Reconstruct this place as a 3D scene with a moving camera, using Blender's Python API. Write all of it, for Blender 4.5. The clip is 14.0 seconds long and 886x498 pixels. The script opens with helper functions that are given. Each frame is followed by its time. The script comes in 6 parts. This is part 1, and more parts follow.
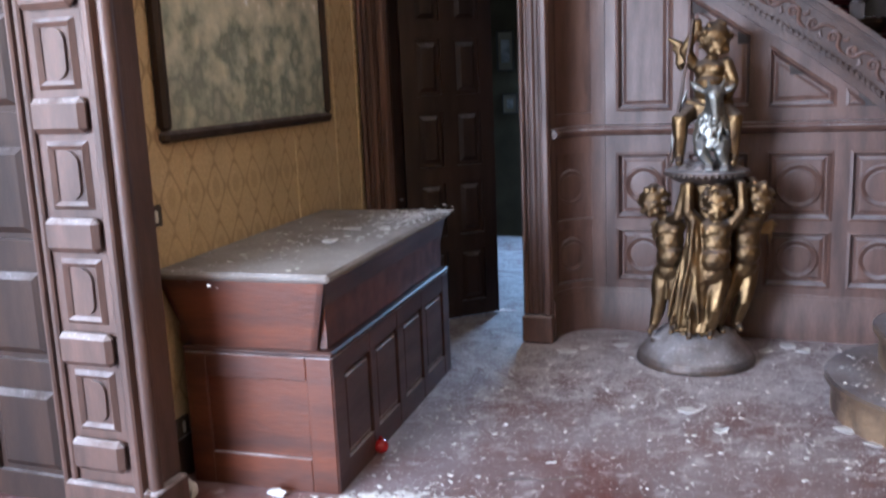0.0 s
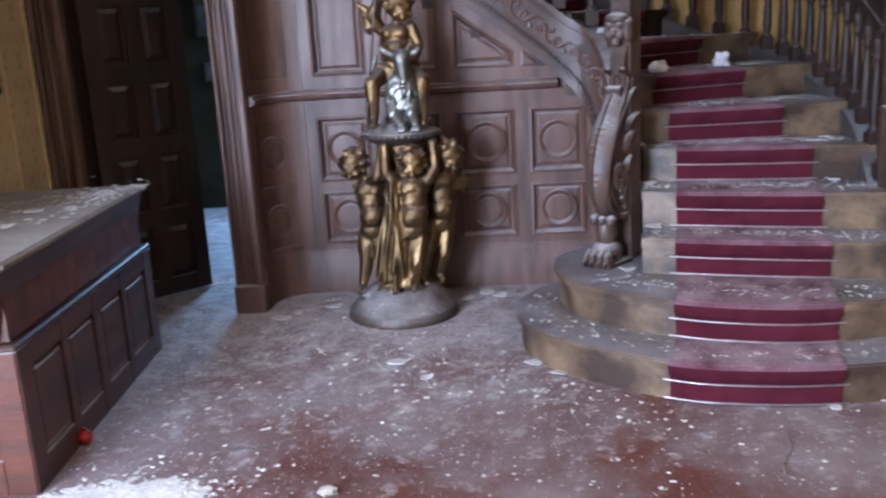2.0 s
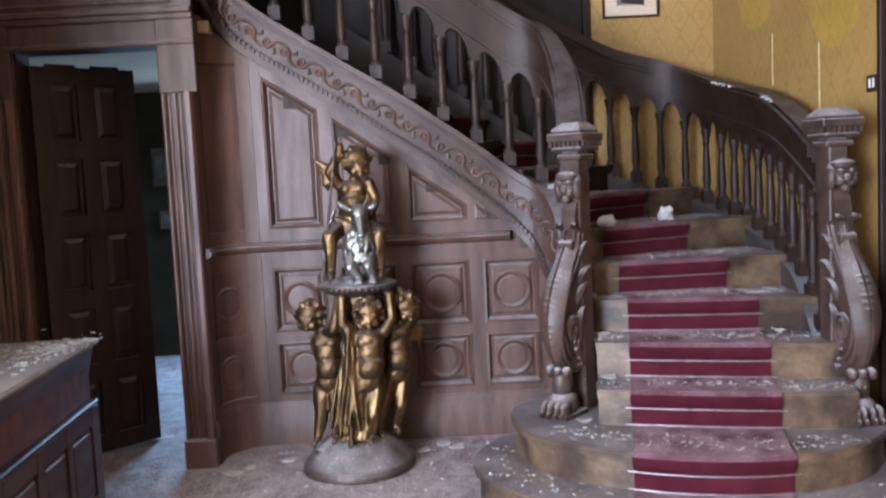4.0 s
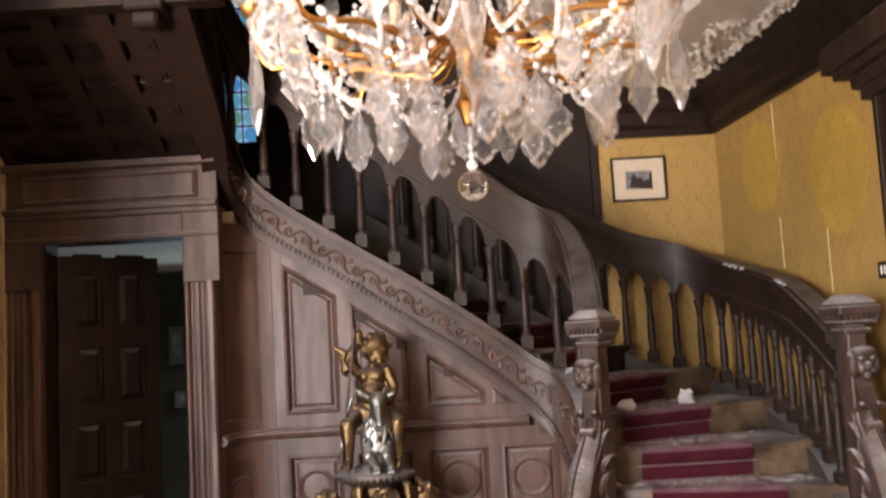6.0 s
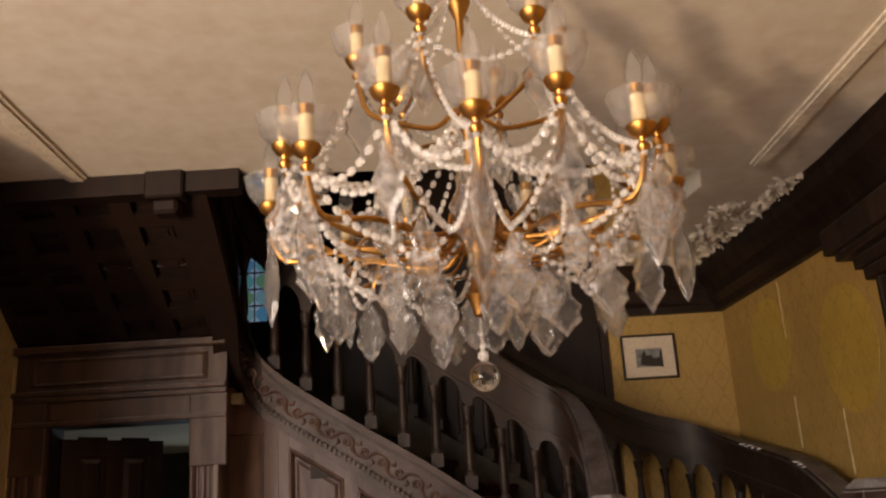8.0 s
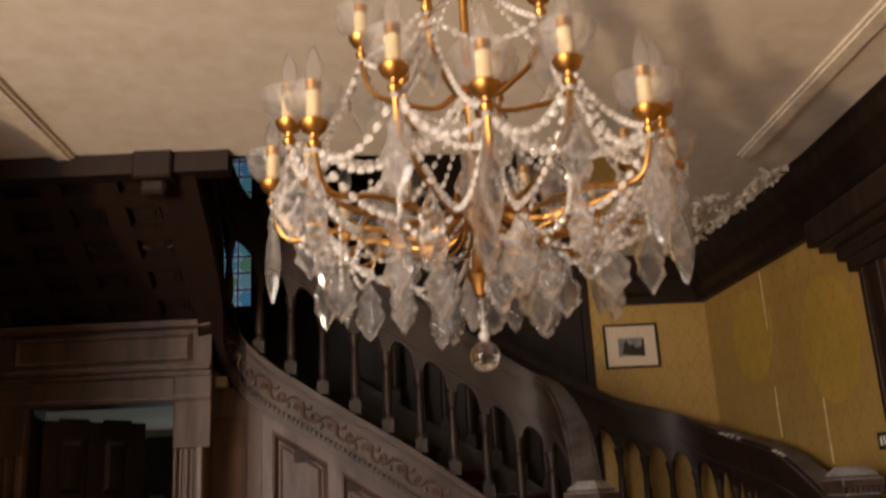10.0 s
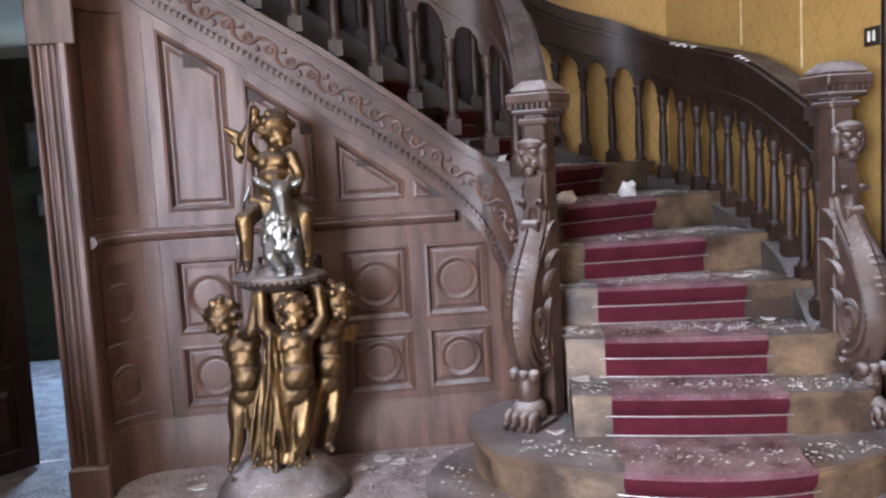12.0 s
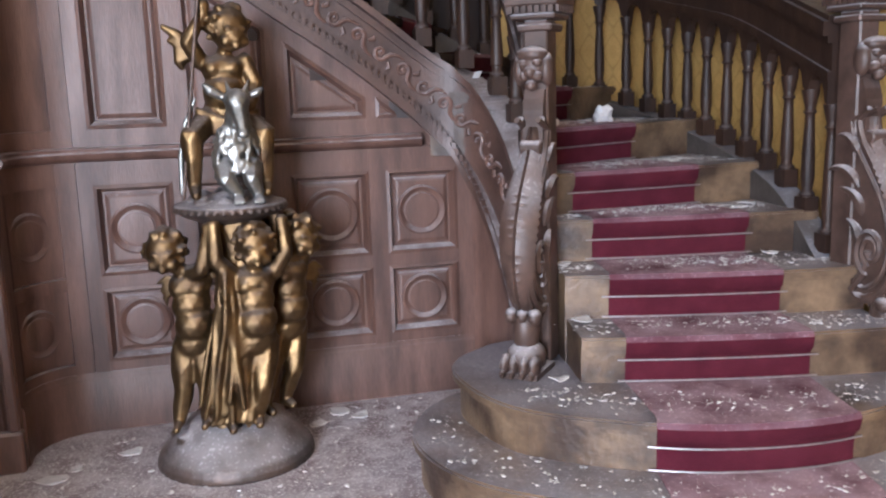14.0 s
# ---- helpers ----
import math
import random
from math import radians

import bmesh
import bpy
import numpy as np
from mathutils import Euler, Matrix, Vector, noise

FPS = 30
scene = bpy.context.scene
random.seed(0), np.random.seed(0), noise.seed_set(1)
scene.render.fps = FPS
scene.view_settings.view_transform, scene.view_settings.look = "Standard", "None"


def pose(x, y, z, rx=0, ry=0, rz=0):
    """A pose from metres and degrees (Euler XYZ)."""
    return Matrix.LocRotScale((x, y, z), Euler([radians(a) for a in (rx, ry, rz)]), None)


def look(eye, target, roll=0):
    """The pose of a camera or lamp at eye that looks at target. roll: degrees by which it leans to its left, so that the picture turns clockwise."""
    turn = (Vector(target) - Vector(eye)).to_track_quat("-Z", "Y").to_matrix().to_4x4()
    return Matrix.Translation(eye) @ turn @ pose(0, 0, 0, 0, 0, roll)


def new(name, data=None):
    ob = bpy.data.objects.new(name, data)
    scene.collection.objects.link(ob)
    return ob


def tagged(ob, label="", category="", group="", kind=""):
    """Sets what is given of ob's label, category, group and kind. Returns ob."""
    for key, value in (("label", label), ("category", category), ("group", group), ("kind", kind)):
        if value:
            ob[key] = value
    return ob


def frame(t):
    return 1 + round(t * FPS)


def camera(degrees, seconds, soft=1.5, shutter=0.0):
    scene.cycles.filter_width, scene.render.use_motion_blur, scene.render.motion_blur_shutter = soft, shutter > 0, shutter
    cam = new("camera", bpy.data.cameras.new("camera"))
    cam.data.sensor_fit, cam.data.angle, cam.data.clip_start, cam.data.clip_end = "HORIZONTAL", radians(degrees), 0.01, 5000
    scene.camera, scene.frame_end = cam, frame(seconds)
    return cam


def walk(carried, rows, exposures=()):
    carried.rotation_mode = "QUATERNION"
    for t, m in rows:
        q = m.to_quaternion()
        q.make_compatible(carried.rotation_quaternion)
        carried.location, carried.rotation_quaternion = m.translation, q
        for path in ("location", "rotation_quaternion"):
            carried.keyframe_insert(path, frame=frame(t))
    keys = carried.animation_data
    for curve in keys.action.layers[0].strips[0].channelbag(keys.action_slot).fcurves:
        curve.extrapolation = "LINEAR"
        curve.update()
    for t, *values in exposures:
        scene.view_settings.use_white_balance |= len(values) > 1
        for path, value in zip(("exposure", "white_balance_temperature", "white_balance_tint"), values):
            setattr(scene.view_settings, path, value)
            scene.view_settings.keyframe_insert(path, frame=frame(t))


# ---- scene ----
EXPOSURES = [(0.0, 0.18, 4700, 8), (0.5, 0.0, 4650, 8), (1.5, 0.06, 4600, 8), (3.0, 0.28, 4700, 8), (3.7, 0.28, 4850, 8), (6.0, 0.02, 6050, 12), (6.5, -0.48, 6550, 12), (7.0, -1.02, 7050, 13), (7.5, -1.26, 7150, 14), (10.0, -1.38, 7050, 13), (10.5, -0.85, 6550, 12), (11.0, -0.12, 5800, 10), (11.5, 0.26, 5350, 10), (12.5, 0.40, 5150, 9), (14.0, 0.36, 5100, 9)]
LENS = 52.60
cam = camera(LENS, 14.0, 2.3, 0.4)
# seconds, eye, target, roll
PATH = [
    (0, (0.014, 0.035, 1.487), (-0.691, 1.869, 1.112), -2.4),
    (0.5, (0.027, 0.035, 1.463), (-0.63, 1.857, 0.966), -2.9),
    (1, (0.068, 0.039, 1.471), (-0.396, 1.917, 0.964), -3.0),
    (1.5, (0.096, 0.032, 1.476), (-0.207, 1.947, 0.988), -3.1),
    (2, (0.145, 0.023, 1.483), (0.019, 1.962, 1.007), -3.2),
    (2.5, (0.161, 0.014, 1.486), (0.173, 1.959, 1.022), -3.2),
    (3, (0.149, 0.007, 1.511), (0.194, 1.961, 1.087), -2.8),
    (3.5, (0.126, -0.001, 1.551), (0.134, 1.974, 1.234), -2.8),
    (3.7, (0.121, -0.005, 1.545), (0.121, 1.978, 1.289), -2.7),
    (5.8, (0.088, -0.035, 1.652), (0.089, 1.96, 1.796), -3.7),
    (6, (0.082, -0.038, 1.672), (0.077, 1.953, 1.86), -3.2),
    (6.5, (0.08, -0.047, 1.69), (0.056, 1.916, 2.072), -2.9),
    (7, (0.079, -0.062, 1.7), (0.065, 1.88, 2.178), -3.3),
    (7.5, (0.079, -0.065, 1.706), (0.071, 1.862, 2.241), -3.4),
    (9.8, (0.055, -0.072, 1.698), (0.098, 1.837, 2.291), -3.5),
    (10, (0.023, -0.065, 1.686), (0.07, 1.859, 2.228), -3.0),
    (10.5, (-0.026, 0.009, 1.642), (0.041, 1.978, 1.987), -3.8),
    (11, (-0.022, 0.195, 1.599), (0.084, 2.191, 1.679), -3.6),
    (11.5, (0.035, 0.505, 1.554), (0.191, 2.496, 1.439), -3.5),
    (12, (-0.046, 0.709, 1.484), (0.17, 2.686, 1.266), -3.1),
    (12.5, (-0.21, 0.861, 1.452), (0.195, 2.81, 1.253), -2.5),
    (13, (-0.326, 0.961, 1.402), (0.166, 2.884, 1.153), -2.0),
    (13.5, (-0.381, 1.117, 1.394), (0.108, 3.026, 1.052), -1.8),
    (14, (-0.429, 1.251, 1.381), (0.072, 3.154, 1.027), -1.8),
]
walk(cam, [(t, look(eye, target, roll)) for t, eye, target, roll in PATH], EXPOSURES)


# ---- world and light ----
world = bpy.data.worlds.new("world")
scene.world = world
world.use_nodes = True
wn = world.node_tree.nodes
sky = wn.new("ShaderNodeTexSky")
sky.sky_type, sky.sun_disc = "NISHITA", False
sky.sun_elevation, sky.sun_rotation = radians(50), radians(256)
wn["Background"].inputs["Strength"].default_value = 0.12
world.node_tree.links.new(sky.outputs[0], wn["Background"].inputs["Color"])


def area_lamp(name, eye, target, sx, sy, power, colour):
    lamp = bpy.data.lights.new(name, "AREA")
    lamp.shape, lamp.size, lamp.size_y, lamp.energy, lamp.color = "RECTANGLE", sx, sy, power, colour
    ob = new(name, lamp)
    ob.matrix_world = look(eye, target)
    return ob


sun = bpy.data.lights.new("sun", "SUN")
sun.energy, sun.angle, sun.color = 4.0, radians(0.6), (1.0, 0.94, 0.84)
new("sun", sun).matrix_world = look((-6.0, -1.5, 7.5), (0, 0, 0))
area_lamp("south_window_daylight", (-3.0, -2.95, 1.7), (0.4, 5, -2.2), 1.9, 2.3, 710, (1.0, 0.93, 0.88))
area_lamp("west_window_daylight", (-4.15, -1.4, 1.7), (1.4, 3.4, -1.6), 2.7, 2.3, 230, (1.0, 0.93, 0.88))
# added lamp outside the south window, aimed up to light the ceiling
area_lamp("ceiling_uplight", (-3.6, -4.3, 0.05), (0.9, 3.2, 3.3), 0.30, 0.22, 1100, (1.0, 0.76, 0.50))
area_lamp("back_room_daylight", (-1.55, 7.97, 1.6), (-1.62, 5.6, -0.3), 0.6, 1.1, 52, (0.66, 0.84, 1.0))


# ---- materials ----
def material(name, base, rough=0.6, metal=0.0, second=None, scale=6.0, stretch=(1, 1, 1), bump=0.15, detail_scale=60.0, dust=None, spec=0.5, lo=0.35, hi=0.68):
    m = bpy.data.materials.new(name)
    m.use_nodes = True
    n, l = m.node_tree.nodes, m.node_tree.links
    b = n["Principled BSDF"]
    b.inputs["Roughness"].default_value, b.inputs["Metallic"].default_value = rough, metal
    b.inputs["Specular IOR Level"].default_value = spec
    co = n.new("ShaderNodeTexCoord")
    mp = n.new("ShaderNodeMapping")
    mp.inputs["Scale"].default_value = stretch
    l.new(co.outputs["Object"], mp.inputs["Vector"])
    big = n.new("ShaderNodeTexNoise")
    big.inputs["Scale"].default_value, big.inputs["Detail"].default_value = scale, 6
    l.new(mp.outputs[0], big.inputs["Vector"])
    fine = n.new("ShaderNodeTexNoise")
    fine.inputs["Scale"].default_value, fine.inputs["Detail"].default_value = detail_scale, 4
    l.new(mp.outputs[0], fine.inputs["Vector"])
    ramp = n.new("ShaderNodeValToRGB")
    ramp.color_ramp.elements[0].position, ramp.color_ramp.elements[1].position = lo, hi
    ramp.color_ramp.elements[0].color = (*base, 1)
    ramp.color_ramp.elements[1].color = (*(second or [c * 0.75 for c in base]), 1)
    l.new(big.outputs["Fac"], ramp.inputs["Fac"])
    mix = n.new("ShaderNodeMix")
    mix.data_type, mix.blend_type = "RGBA", "OVERLAY"
    mix.inputs["Factor"].default_value = 0.35
    l.new(ramp.outputs[0], mix.inputs["A"])
    l.new(fine.outputs["Fac"], mix.inputs["B"])
    out = mix.outputs["Result"]
    if dust:
        colour, amount, dscale = dust
        geo = n.new("ShaderNodeNewGeometry")
        sep = n.new("ShaderNodeSeparateXYZ")
        l.new(geo.outputs["Normal"], sep.inputs[0])
        up = n.new("ShaderNodeMapRange")
        up.inputs["From Min"].default_value, up.inputs["From Max"].default_value = 0.3, 0.9
        l.new(sep.outputs["Z"], up.inputs["Value"])
        dn = n.new("ShaderNodeTexNoise")
        dn.inputs["Scale"].default_value, dn.inputs["Detail"].default_value = dscale, 8
        l.new(co.outputs["Object"], dn.inputs["Vector"])
        dr = n.new("ShaderNodeMapRange")
        dr.inputs["From Min"].default_value, dr.inputs["From Max"].default_value = 0.22, 0.60
        l.new(dn.outputs["Fac"], dr.inputs["Value"])
        mu = n.new("ShaderNodeMath")
        mu.operation = "MULTIPLY"
        l.new(up.outputs[0], mu.inputs[0])
        l.new(dr.outputs[0], mu.inputs[1])
        mu2 = n.new("ShaderNodeMath")
        mu2.operation = "MULTIPLY"
        mu2.inputs[1].default_value = amount
        l.new(mu.outputs[0], mu2.inputs[0])
        dm = n.new("ShaderNodeMix")
        dm.data_type = "RGBA"
        l.new(mu2.outputs[0], dm.inputs["Factor"])
        l.new(out, dm.inputs["A"])
        dm.inputs["B"].default_value = (*colour, 1)
        out = dm.outputs["Result"]
        # fine pale grit lying in the dust
        gn = n.new("ShaderNodeTexNoise")
        gn.inputs["Scale"].default_value, gn.inputs["Detail"].default_value = 85, 3
        l.new(co.outputs["Object"], gn.inputs["Vector"])
        gr = n.new("ShaderNodeMapRange")
        gr.inputs["From Min"].default_value, gr.inputs["From Max"].default_value, gr.inputs["To Max"].default_value = 0.58, 0.68, 0.75
        l.new(gn.outputs["Fac"], gr.inputs["Value"])
        gm = n.new("ShaderNodeMath")
        gm.operation = "MULTIPLY"
        l.new(gr.outputs[0], gm.inputs[0])
        l.new(mu2.outputs[0], gm.inputs[1])
        gx = n.new("ShaderNodeMix")
        gx.data_type = "RGBA"
        l.new(gm.outputs[0], gx.inputs["Factor"])
        l.new(out, gx.inputs["A"])
        gx.inputs["B"].default_value = (*[min(0.8, c * 1.6) for c in colour], 1)
        out = gx.outputs["Result"]
        if metal:
            inv = n.new("ShaderNodeMath")
            inv.operation = "MULTIPLY_ADD"
            inv.inputs[1].default_value, inv.inputs[2].default_value = -metal, metal
            l.new(mu2.outputs[0], inv.inputs[0])
            l.new(inv.outputs[0], b.inputs["Metallic"])
    l.new(out, b.inputs["Base Color"])
    rr = n.new("ShaderNodeMapRange")
    rr.inputs["To Min"].default_value, rr.inputs["To Max"].default_value = max(0.05, rough - 0.12), min(1, rough + 0.15)
    l.new(big.outputs["Fac"], rr.inputs["Value"])
    l.new(rr.outputs[0], b.inputs["Roughness"])
    bp = n.new("ShaderNodeBump")
    bp.inputs["Strength"].default_value, bp.inputs["Distance"].default_value = bump, 0.01
    l.new(fine.outputs["Fac"], bp.inputs["Height"])
    l.new(bp.outputs[0], b.inputs["Normal"])
    return m


DUST = (0.48, 0.46, 0.48)
M_panel = material("panel_wood", (0.124, 0.068, 0.051), 0.45, second=(0.060, 0.031, 0.023), scale=2.4, stretch=(5, 5, 0.8), detail_scale=30, bump=0.14, lo=0.38, hi=0.66, dust=(DUST, 0.7, 9))
# dark wood taken near black, with the soffit's and stairwell's shade in its colour
M_soffit = material("shaded_dark_wood", (0.017, 0.0075, 0.0045), 0.5, second=(0.009, 0.004, 0.003), scale=3, stretch=(5, 5, 0.8), detail_scale=30, spec=0.3)
M_dark = material("dark_wood", (0.030, 0.016, 0.011), 0.55, second=(0.016, 0.009, 0.007), scale=3, stretch=(5, 5, 0.8), detail_scale=30, dust=(DUST, 0.4, 9), spec=0.3)
M_rail = material("rail_wood", (0.030, 0.015, 0.009), 0.5, second=(0.014, 0.007, 0.005), scale=3, stretch=(4, 4, 1), detail_scale=30, dust=(DUST, 0.22, 9), spec=0.35)
M_newel = material("newel_wood", (0.078, 0.048, 0.037), 0.48, second=(0.032, 0.018, 0.013), scale=9, detail_scale=40, dust=(DUST, 0.9, 9))
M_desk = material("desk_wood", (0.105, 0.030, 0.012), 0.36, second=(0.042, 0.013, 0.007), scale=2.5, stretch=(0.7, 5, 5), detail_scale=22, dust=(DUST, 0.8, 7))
# same chest wood, grain turned, with the long sides' shade darkened into it
M_desk_shaded = material("desk_shaded_wood", (0.060, 0.022, 0.015), 0.4, second=(0.032, 0.013, 0.010), scale=2.5, stretch=(5, 0.7, 5), detail_scale=22, dust=(DUST, 0.8, 7))
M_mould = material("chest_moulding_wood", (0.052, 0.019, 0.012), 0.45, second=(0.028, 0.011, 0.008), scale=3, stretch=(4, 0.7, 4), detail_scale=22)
M_plaster = material("ceiling_plaster", (0.72, 0.66, 0.57), 0.85, second=(0.68, 0.61, 0.52), scale=0.7, detail_scale=12, bump=0.02)
M_plain = material("plain_wall", (0.40, 0.33, 0.22), 0.9, second=(0.33, 0.27, 0.18), scale=2)
M_flake = material("plaster_flake", (0.66, 0.65, 0.65), 0.9, second=(0.5, 0.49, 0.49), scale=8, bump=0.3)
M_stone = material("step_stone", (0.175, 0.118, 0.070), 0.40, second=(0.042, 0.026, 0.018), lo=0.35, hi=0.58, scale=4.2, detail_scale=40, bump=0.35, dust=((0.27, 0.265, 0.30), 0.85, 4))
M_carpet = material("red_carpet", (0.072, 0.012, 0.021), 0.95, second=(0.05, 0.008, 0.015), scale=10, detail_scale=300, bump=0.4, spec=0.1, dust=((0.34, 0.25, 0.29), 0.95, 6))
M_rod = material("stair_rod", (0.32, 0.30, 0.31), 0.4, metal=0.6, scale=20)
M_gold = material("gilt_bronze", (0.205, 0.135, 0.062), 0.47, metal=1.0, second=(0.085, 0.055, 0.031), scale=9, detail_scale=40, bump=0.12, dust=(DUST, 0.35, 12))
M_silver = material("silvered_bronze", (0.33, 0.33, 0.31), 0.45, metal=1.0, second=(0.16, 0.16, 0.15), scale=7, detail_scale=60, bump=0.15, dust=(DUST, 0.5, 12))
M_bronze = material("dark_bronze", (0.092, 0.062, 0.048), 0.5, metal=0.5, second=(0.05, 0.04, 0.035), scale=5, dust=(DUST, 0.7, 6))
M_brass = material("gilt_brass", (0.52, 0.27, 0.075), 0.36, metal=1.0, second=(0.34, 0.165, 0.045), scale=12, bump=0.05)
M_black = material("black_plastic", (0.03, 0.022, 0.016), 0.4, scale=30)
M_white = material("white_plastic", (0.7, 0.68, 0.62), 0.4, scale=30)
M_red = material("red_glass_ball", (0.35, 0.012, 0.012), 0.15, scale=20)


# ---- mesh helpers ----
def obj(name, bm, mat, parent=None, label="", smooth=False):
    me = bpy.data.meshes.new(name)
    bmesh.ops.recalc_face_normals(bm, faces=bm.faces)
    bm.to_mesh(me)
    bm.free()
    for m in (mat if isinstance(mat, (list, tuple)) else [mat]):
        me.materials.append(m)
    if smooth:
        me.polygons.foreach_set("use_smooth", [True] * len(me.polygons))
        me.set_sharp_from_angle(angle=radians(40))
    ob = new(name, me)
    if parent:
        ob.parent = parent
    if label:
        ob["label"] = label
    return ob


def part(name, bm, mat, parent, label="", smooth=False):
    return obj(name, bm, mat, parent, label, smooth)


def empty(name, at=(0, 0, 0)):
    e = new(name)
    e.empty_display_size = 0.1
    return e


def box(bm, x0, x1, y0, y1, z0, z1, m=None, bevel=0.0):
    vs = [bm.verts.new((x, y, z)) for x in (x0, x1) for y in (y0, y1) for z in (z0, z1)]
    fs = [bm.faces.new([vs[i] for i in q]) for q in ((0, 1, 3, 2), (4, 6, 7, 5), (0, 4, 5, 1), (2, 3, 7, 6), (0, 2, 6, 4), (1, 5, 7, 3))]
    if bevel:
        es = list({e for f in fs for e in f.edges})
        r = bmesh.ops.bevel(bm, geom=es, offset=bevel, segments=1, affect="EDGES")
        vs = list({v for f in r["faces"] for v in f.verts} | {v for v in vs if v.is_valid})
    if m is not None:
        bmesh.ops.transform(bm, matrix=m, verts=[v for v in vs if v.is_valid])
    return bm


def prism(bm, pts, fa, fb):
    """A polygon of 2D points as a solid between the maps fa and fb into space."""
    a = [bm.verts.new(fa(*p)) for p in pts]
    b = [bm.verts.new(fb(*p)) for p in pts]
    bm.faces.new(a)
    bm.faces.new(b[::-1])
    for i in range(len(pts)):
        j = (i + 1) % len(pts)
        bm.faces.new((a[i], b[i], b[j], a[j]))
    return bm


def lathe(bm, prof, c=(0, 0, 0), segs=16, m=None):
    rings = []
    for r, z in prof:
        ring = []
        for k in range(segs):
            a = 2 * math.pi * k / segs
            v = Vector((c[0] + r * math.cos(a), c[1] + r * math.sin(a), c[2] + z))
            ring.append(bm.verts.new(m @ v if m is not None else v))
        rings.append(ring)
    for i in range(len(rings) - 1):
        for k in range(segs):
            j = (k + 1) % segs
            bm.faces.new((rings[i][k], rings[i][j], rings[i + 1][j], rings[i + 1][k]))
    bm.faces.new(rings[0][::-1])
    bm.faces.new(rings[-1])
    return bm


def tube(bm, pts, radii, segs=8, flat=1.0):
    pts = [Vector(p) for p in pts]
    if not isinstance(radii, (list, tuple)):
        radii = [radii] * len(pts)
    rings, ref = [], Vector((0.13, 0.31, 0.94))
    for i, p in enumerate(pts):
        d = (pts[min(i + 1, len(pts) - 1)] - pts[max(i - 1, 0)]).normalized()
        u = ref - d * ref.dot(d)
        if u.length < 0.1:
            u = Vector((1, 0, 0)) - d * d.x
        u.normalize()
        ref = u
        w = d.cross(u)
        rings.append([bm.verts.new(p + radii[i] * (math.cos(2 * math.pi * k / segs) * u * flat + math.sin(2 * math.pi * k / segs) * w)) for k in range(segs)])
    for a, b in zip(rings, rings[1:]):
        for k in range(segs):
            j = (k + 1) % segs
            bm.faces.new((a[k], a[j], b[j], b[k]))
    bm.faces.new(rings[0][::-1])
    bm.faces.new(rings[-1])
    return bm


def sweep(bm, prof, path):
    """A closed profile of (out, up) carried along points (x, y, z), out being to the left of the way walked."""
    path = [Vector(p) for p in path]
    rings = []
    for i, p in enumerate(path):
        d = path[min(i + 1, len(path) - 1)] - path[max(i - 1, 0)]
        d.z = 0
        d.normalize()
        n = Vector((-d.y, d.x, 0))
        rings.append([bm.verts.new(p + n * o + Vector((0, 0, u))) for o, u in prof])
    k = len(prof)
    for a, b in zip(rings, rings[1:]):
        for i in range(k):
            j = (i + 1) % k
            bm.faces.new((a[i], a[j], b[j], b[i]))
    bm.faces.new(rings[0][::-1])
    bm.faces.new(rings[-1])
    return bm


def lerp_table(rows, s):
    for a, b in zip(rows, rows[1:]):
        if s <= b[0] or b is rows[-1]:
            f = (s - a[0]) / (b[0] - a[0])
            return [p + f * (q - p) for p, q in zip(a, b)]


def nb():
    return bmesh.new()


# ---- the hall: floor, walls, ceiling ----
CEIL = 3.3
WALL_Y = 5.11


def setting(name, bm, mat, label, category, smooth=False):
    return tagged(obj(name, bm, mat, None, "", smooth), label, category, "", "structure")


def floor_material():
    m = material("red_floor", (0.118, 0.042, 0.034), 0.55, second=(0.075, 0.033, 0.029), scale=2.2, detail_scale=60, bump=0.2)
    n, l = m.node_tree.nodes, m.node_tree.links
    b = n["Principled BSDF"]
    old = b.inputs["Base Color"].links[0].from_socket
    co = n.new("ShaderNodeTexCoord")
    prev = old
    for scale, detail, lo, hi, colour, amount in ((1.1, 10, 0.38, 0.64, (0.33, 0.295, 0.315), 0.8), (9, 9, 0.53, 0.68, (0.50, 0.47, 0.49), 0.75), (75, 3, 0.62, 0.70, (0.68, 0.66, 0.67), 0.9)):
        t = n.new("ShaderNodeTexNoise")
        t.inputs["Scale"].default_value, t.inputs["Detail"].default_value = scale, detail
        t.inputs["Roughness"].default_value = 0.68
        l.new(co.outputs["Object"], t.inputs["Vector"])
        r = n.new("ShaderNodeMapRange")
        r.inputs["From Min"].default_value, r.inputs["From Max"].default_value, r.inputs["To Max"].default_value = lo, hi, amount
        sp = n.new("ShaderNodeSeparateXYZ")
        l.new(co.outputs["Object"], sp.inputs[0])
        # shifts the pale layers: sparser near y 2.2, denser by 4.3
        y_shift = n.new("ShaderNodeMapRange")
        y_shift.inputs["From Min"].default_value, y_shift.inputs["From Max"].default_value = 2.2, 4.3
        y_shift.inputs["To Min"].default_value, y_shift.inputs["To Max"].default_value = -0.085, 0.09
        l.new(sp.outputs["Y"], y_shift.inputs["Value"])
        su = n.new("ShaderNodeMath")
        l.new(t.outputs["Fac"], su.inputs[0])
        l.new(y_shift.outputs[0], su.inputs[1])
        l.new(su.outputs[0], r.inputs["Value"])
        mx = n.new("ShaderNodeMix")
        mx.data_type = "RGBA"
        l.new(r.outputs[0], mx.inputs["Factor"])
        l.new(prev, mx.inputs["A"])
        mx.inputs["B"].default_value = (*colour, 1)
        prev = mx.outputs["Result"]
    l.new(prev, b.inputs["Base Color"])
    return m


M_floor = floor_material()
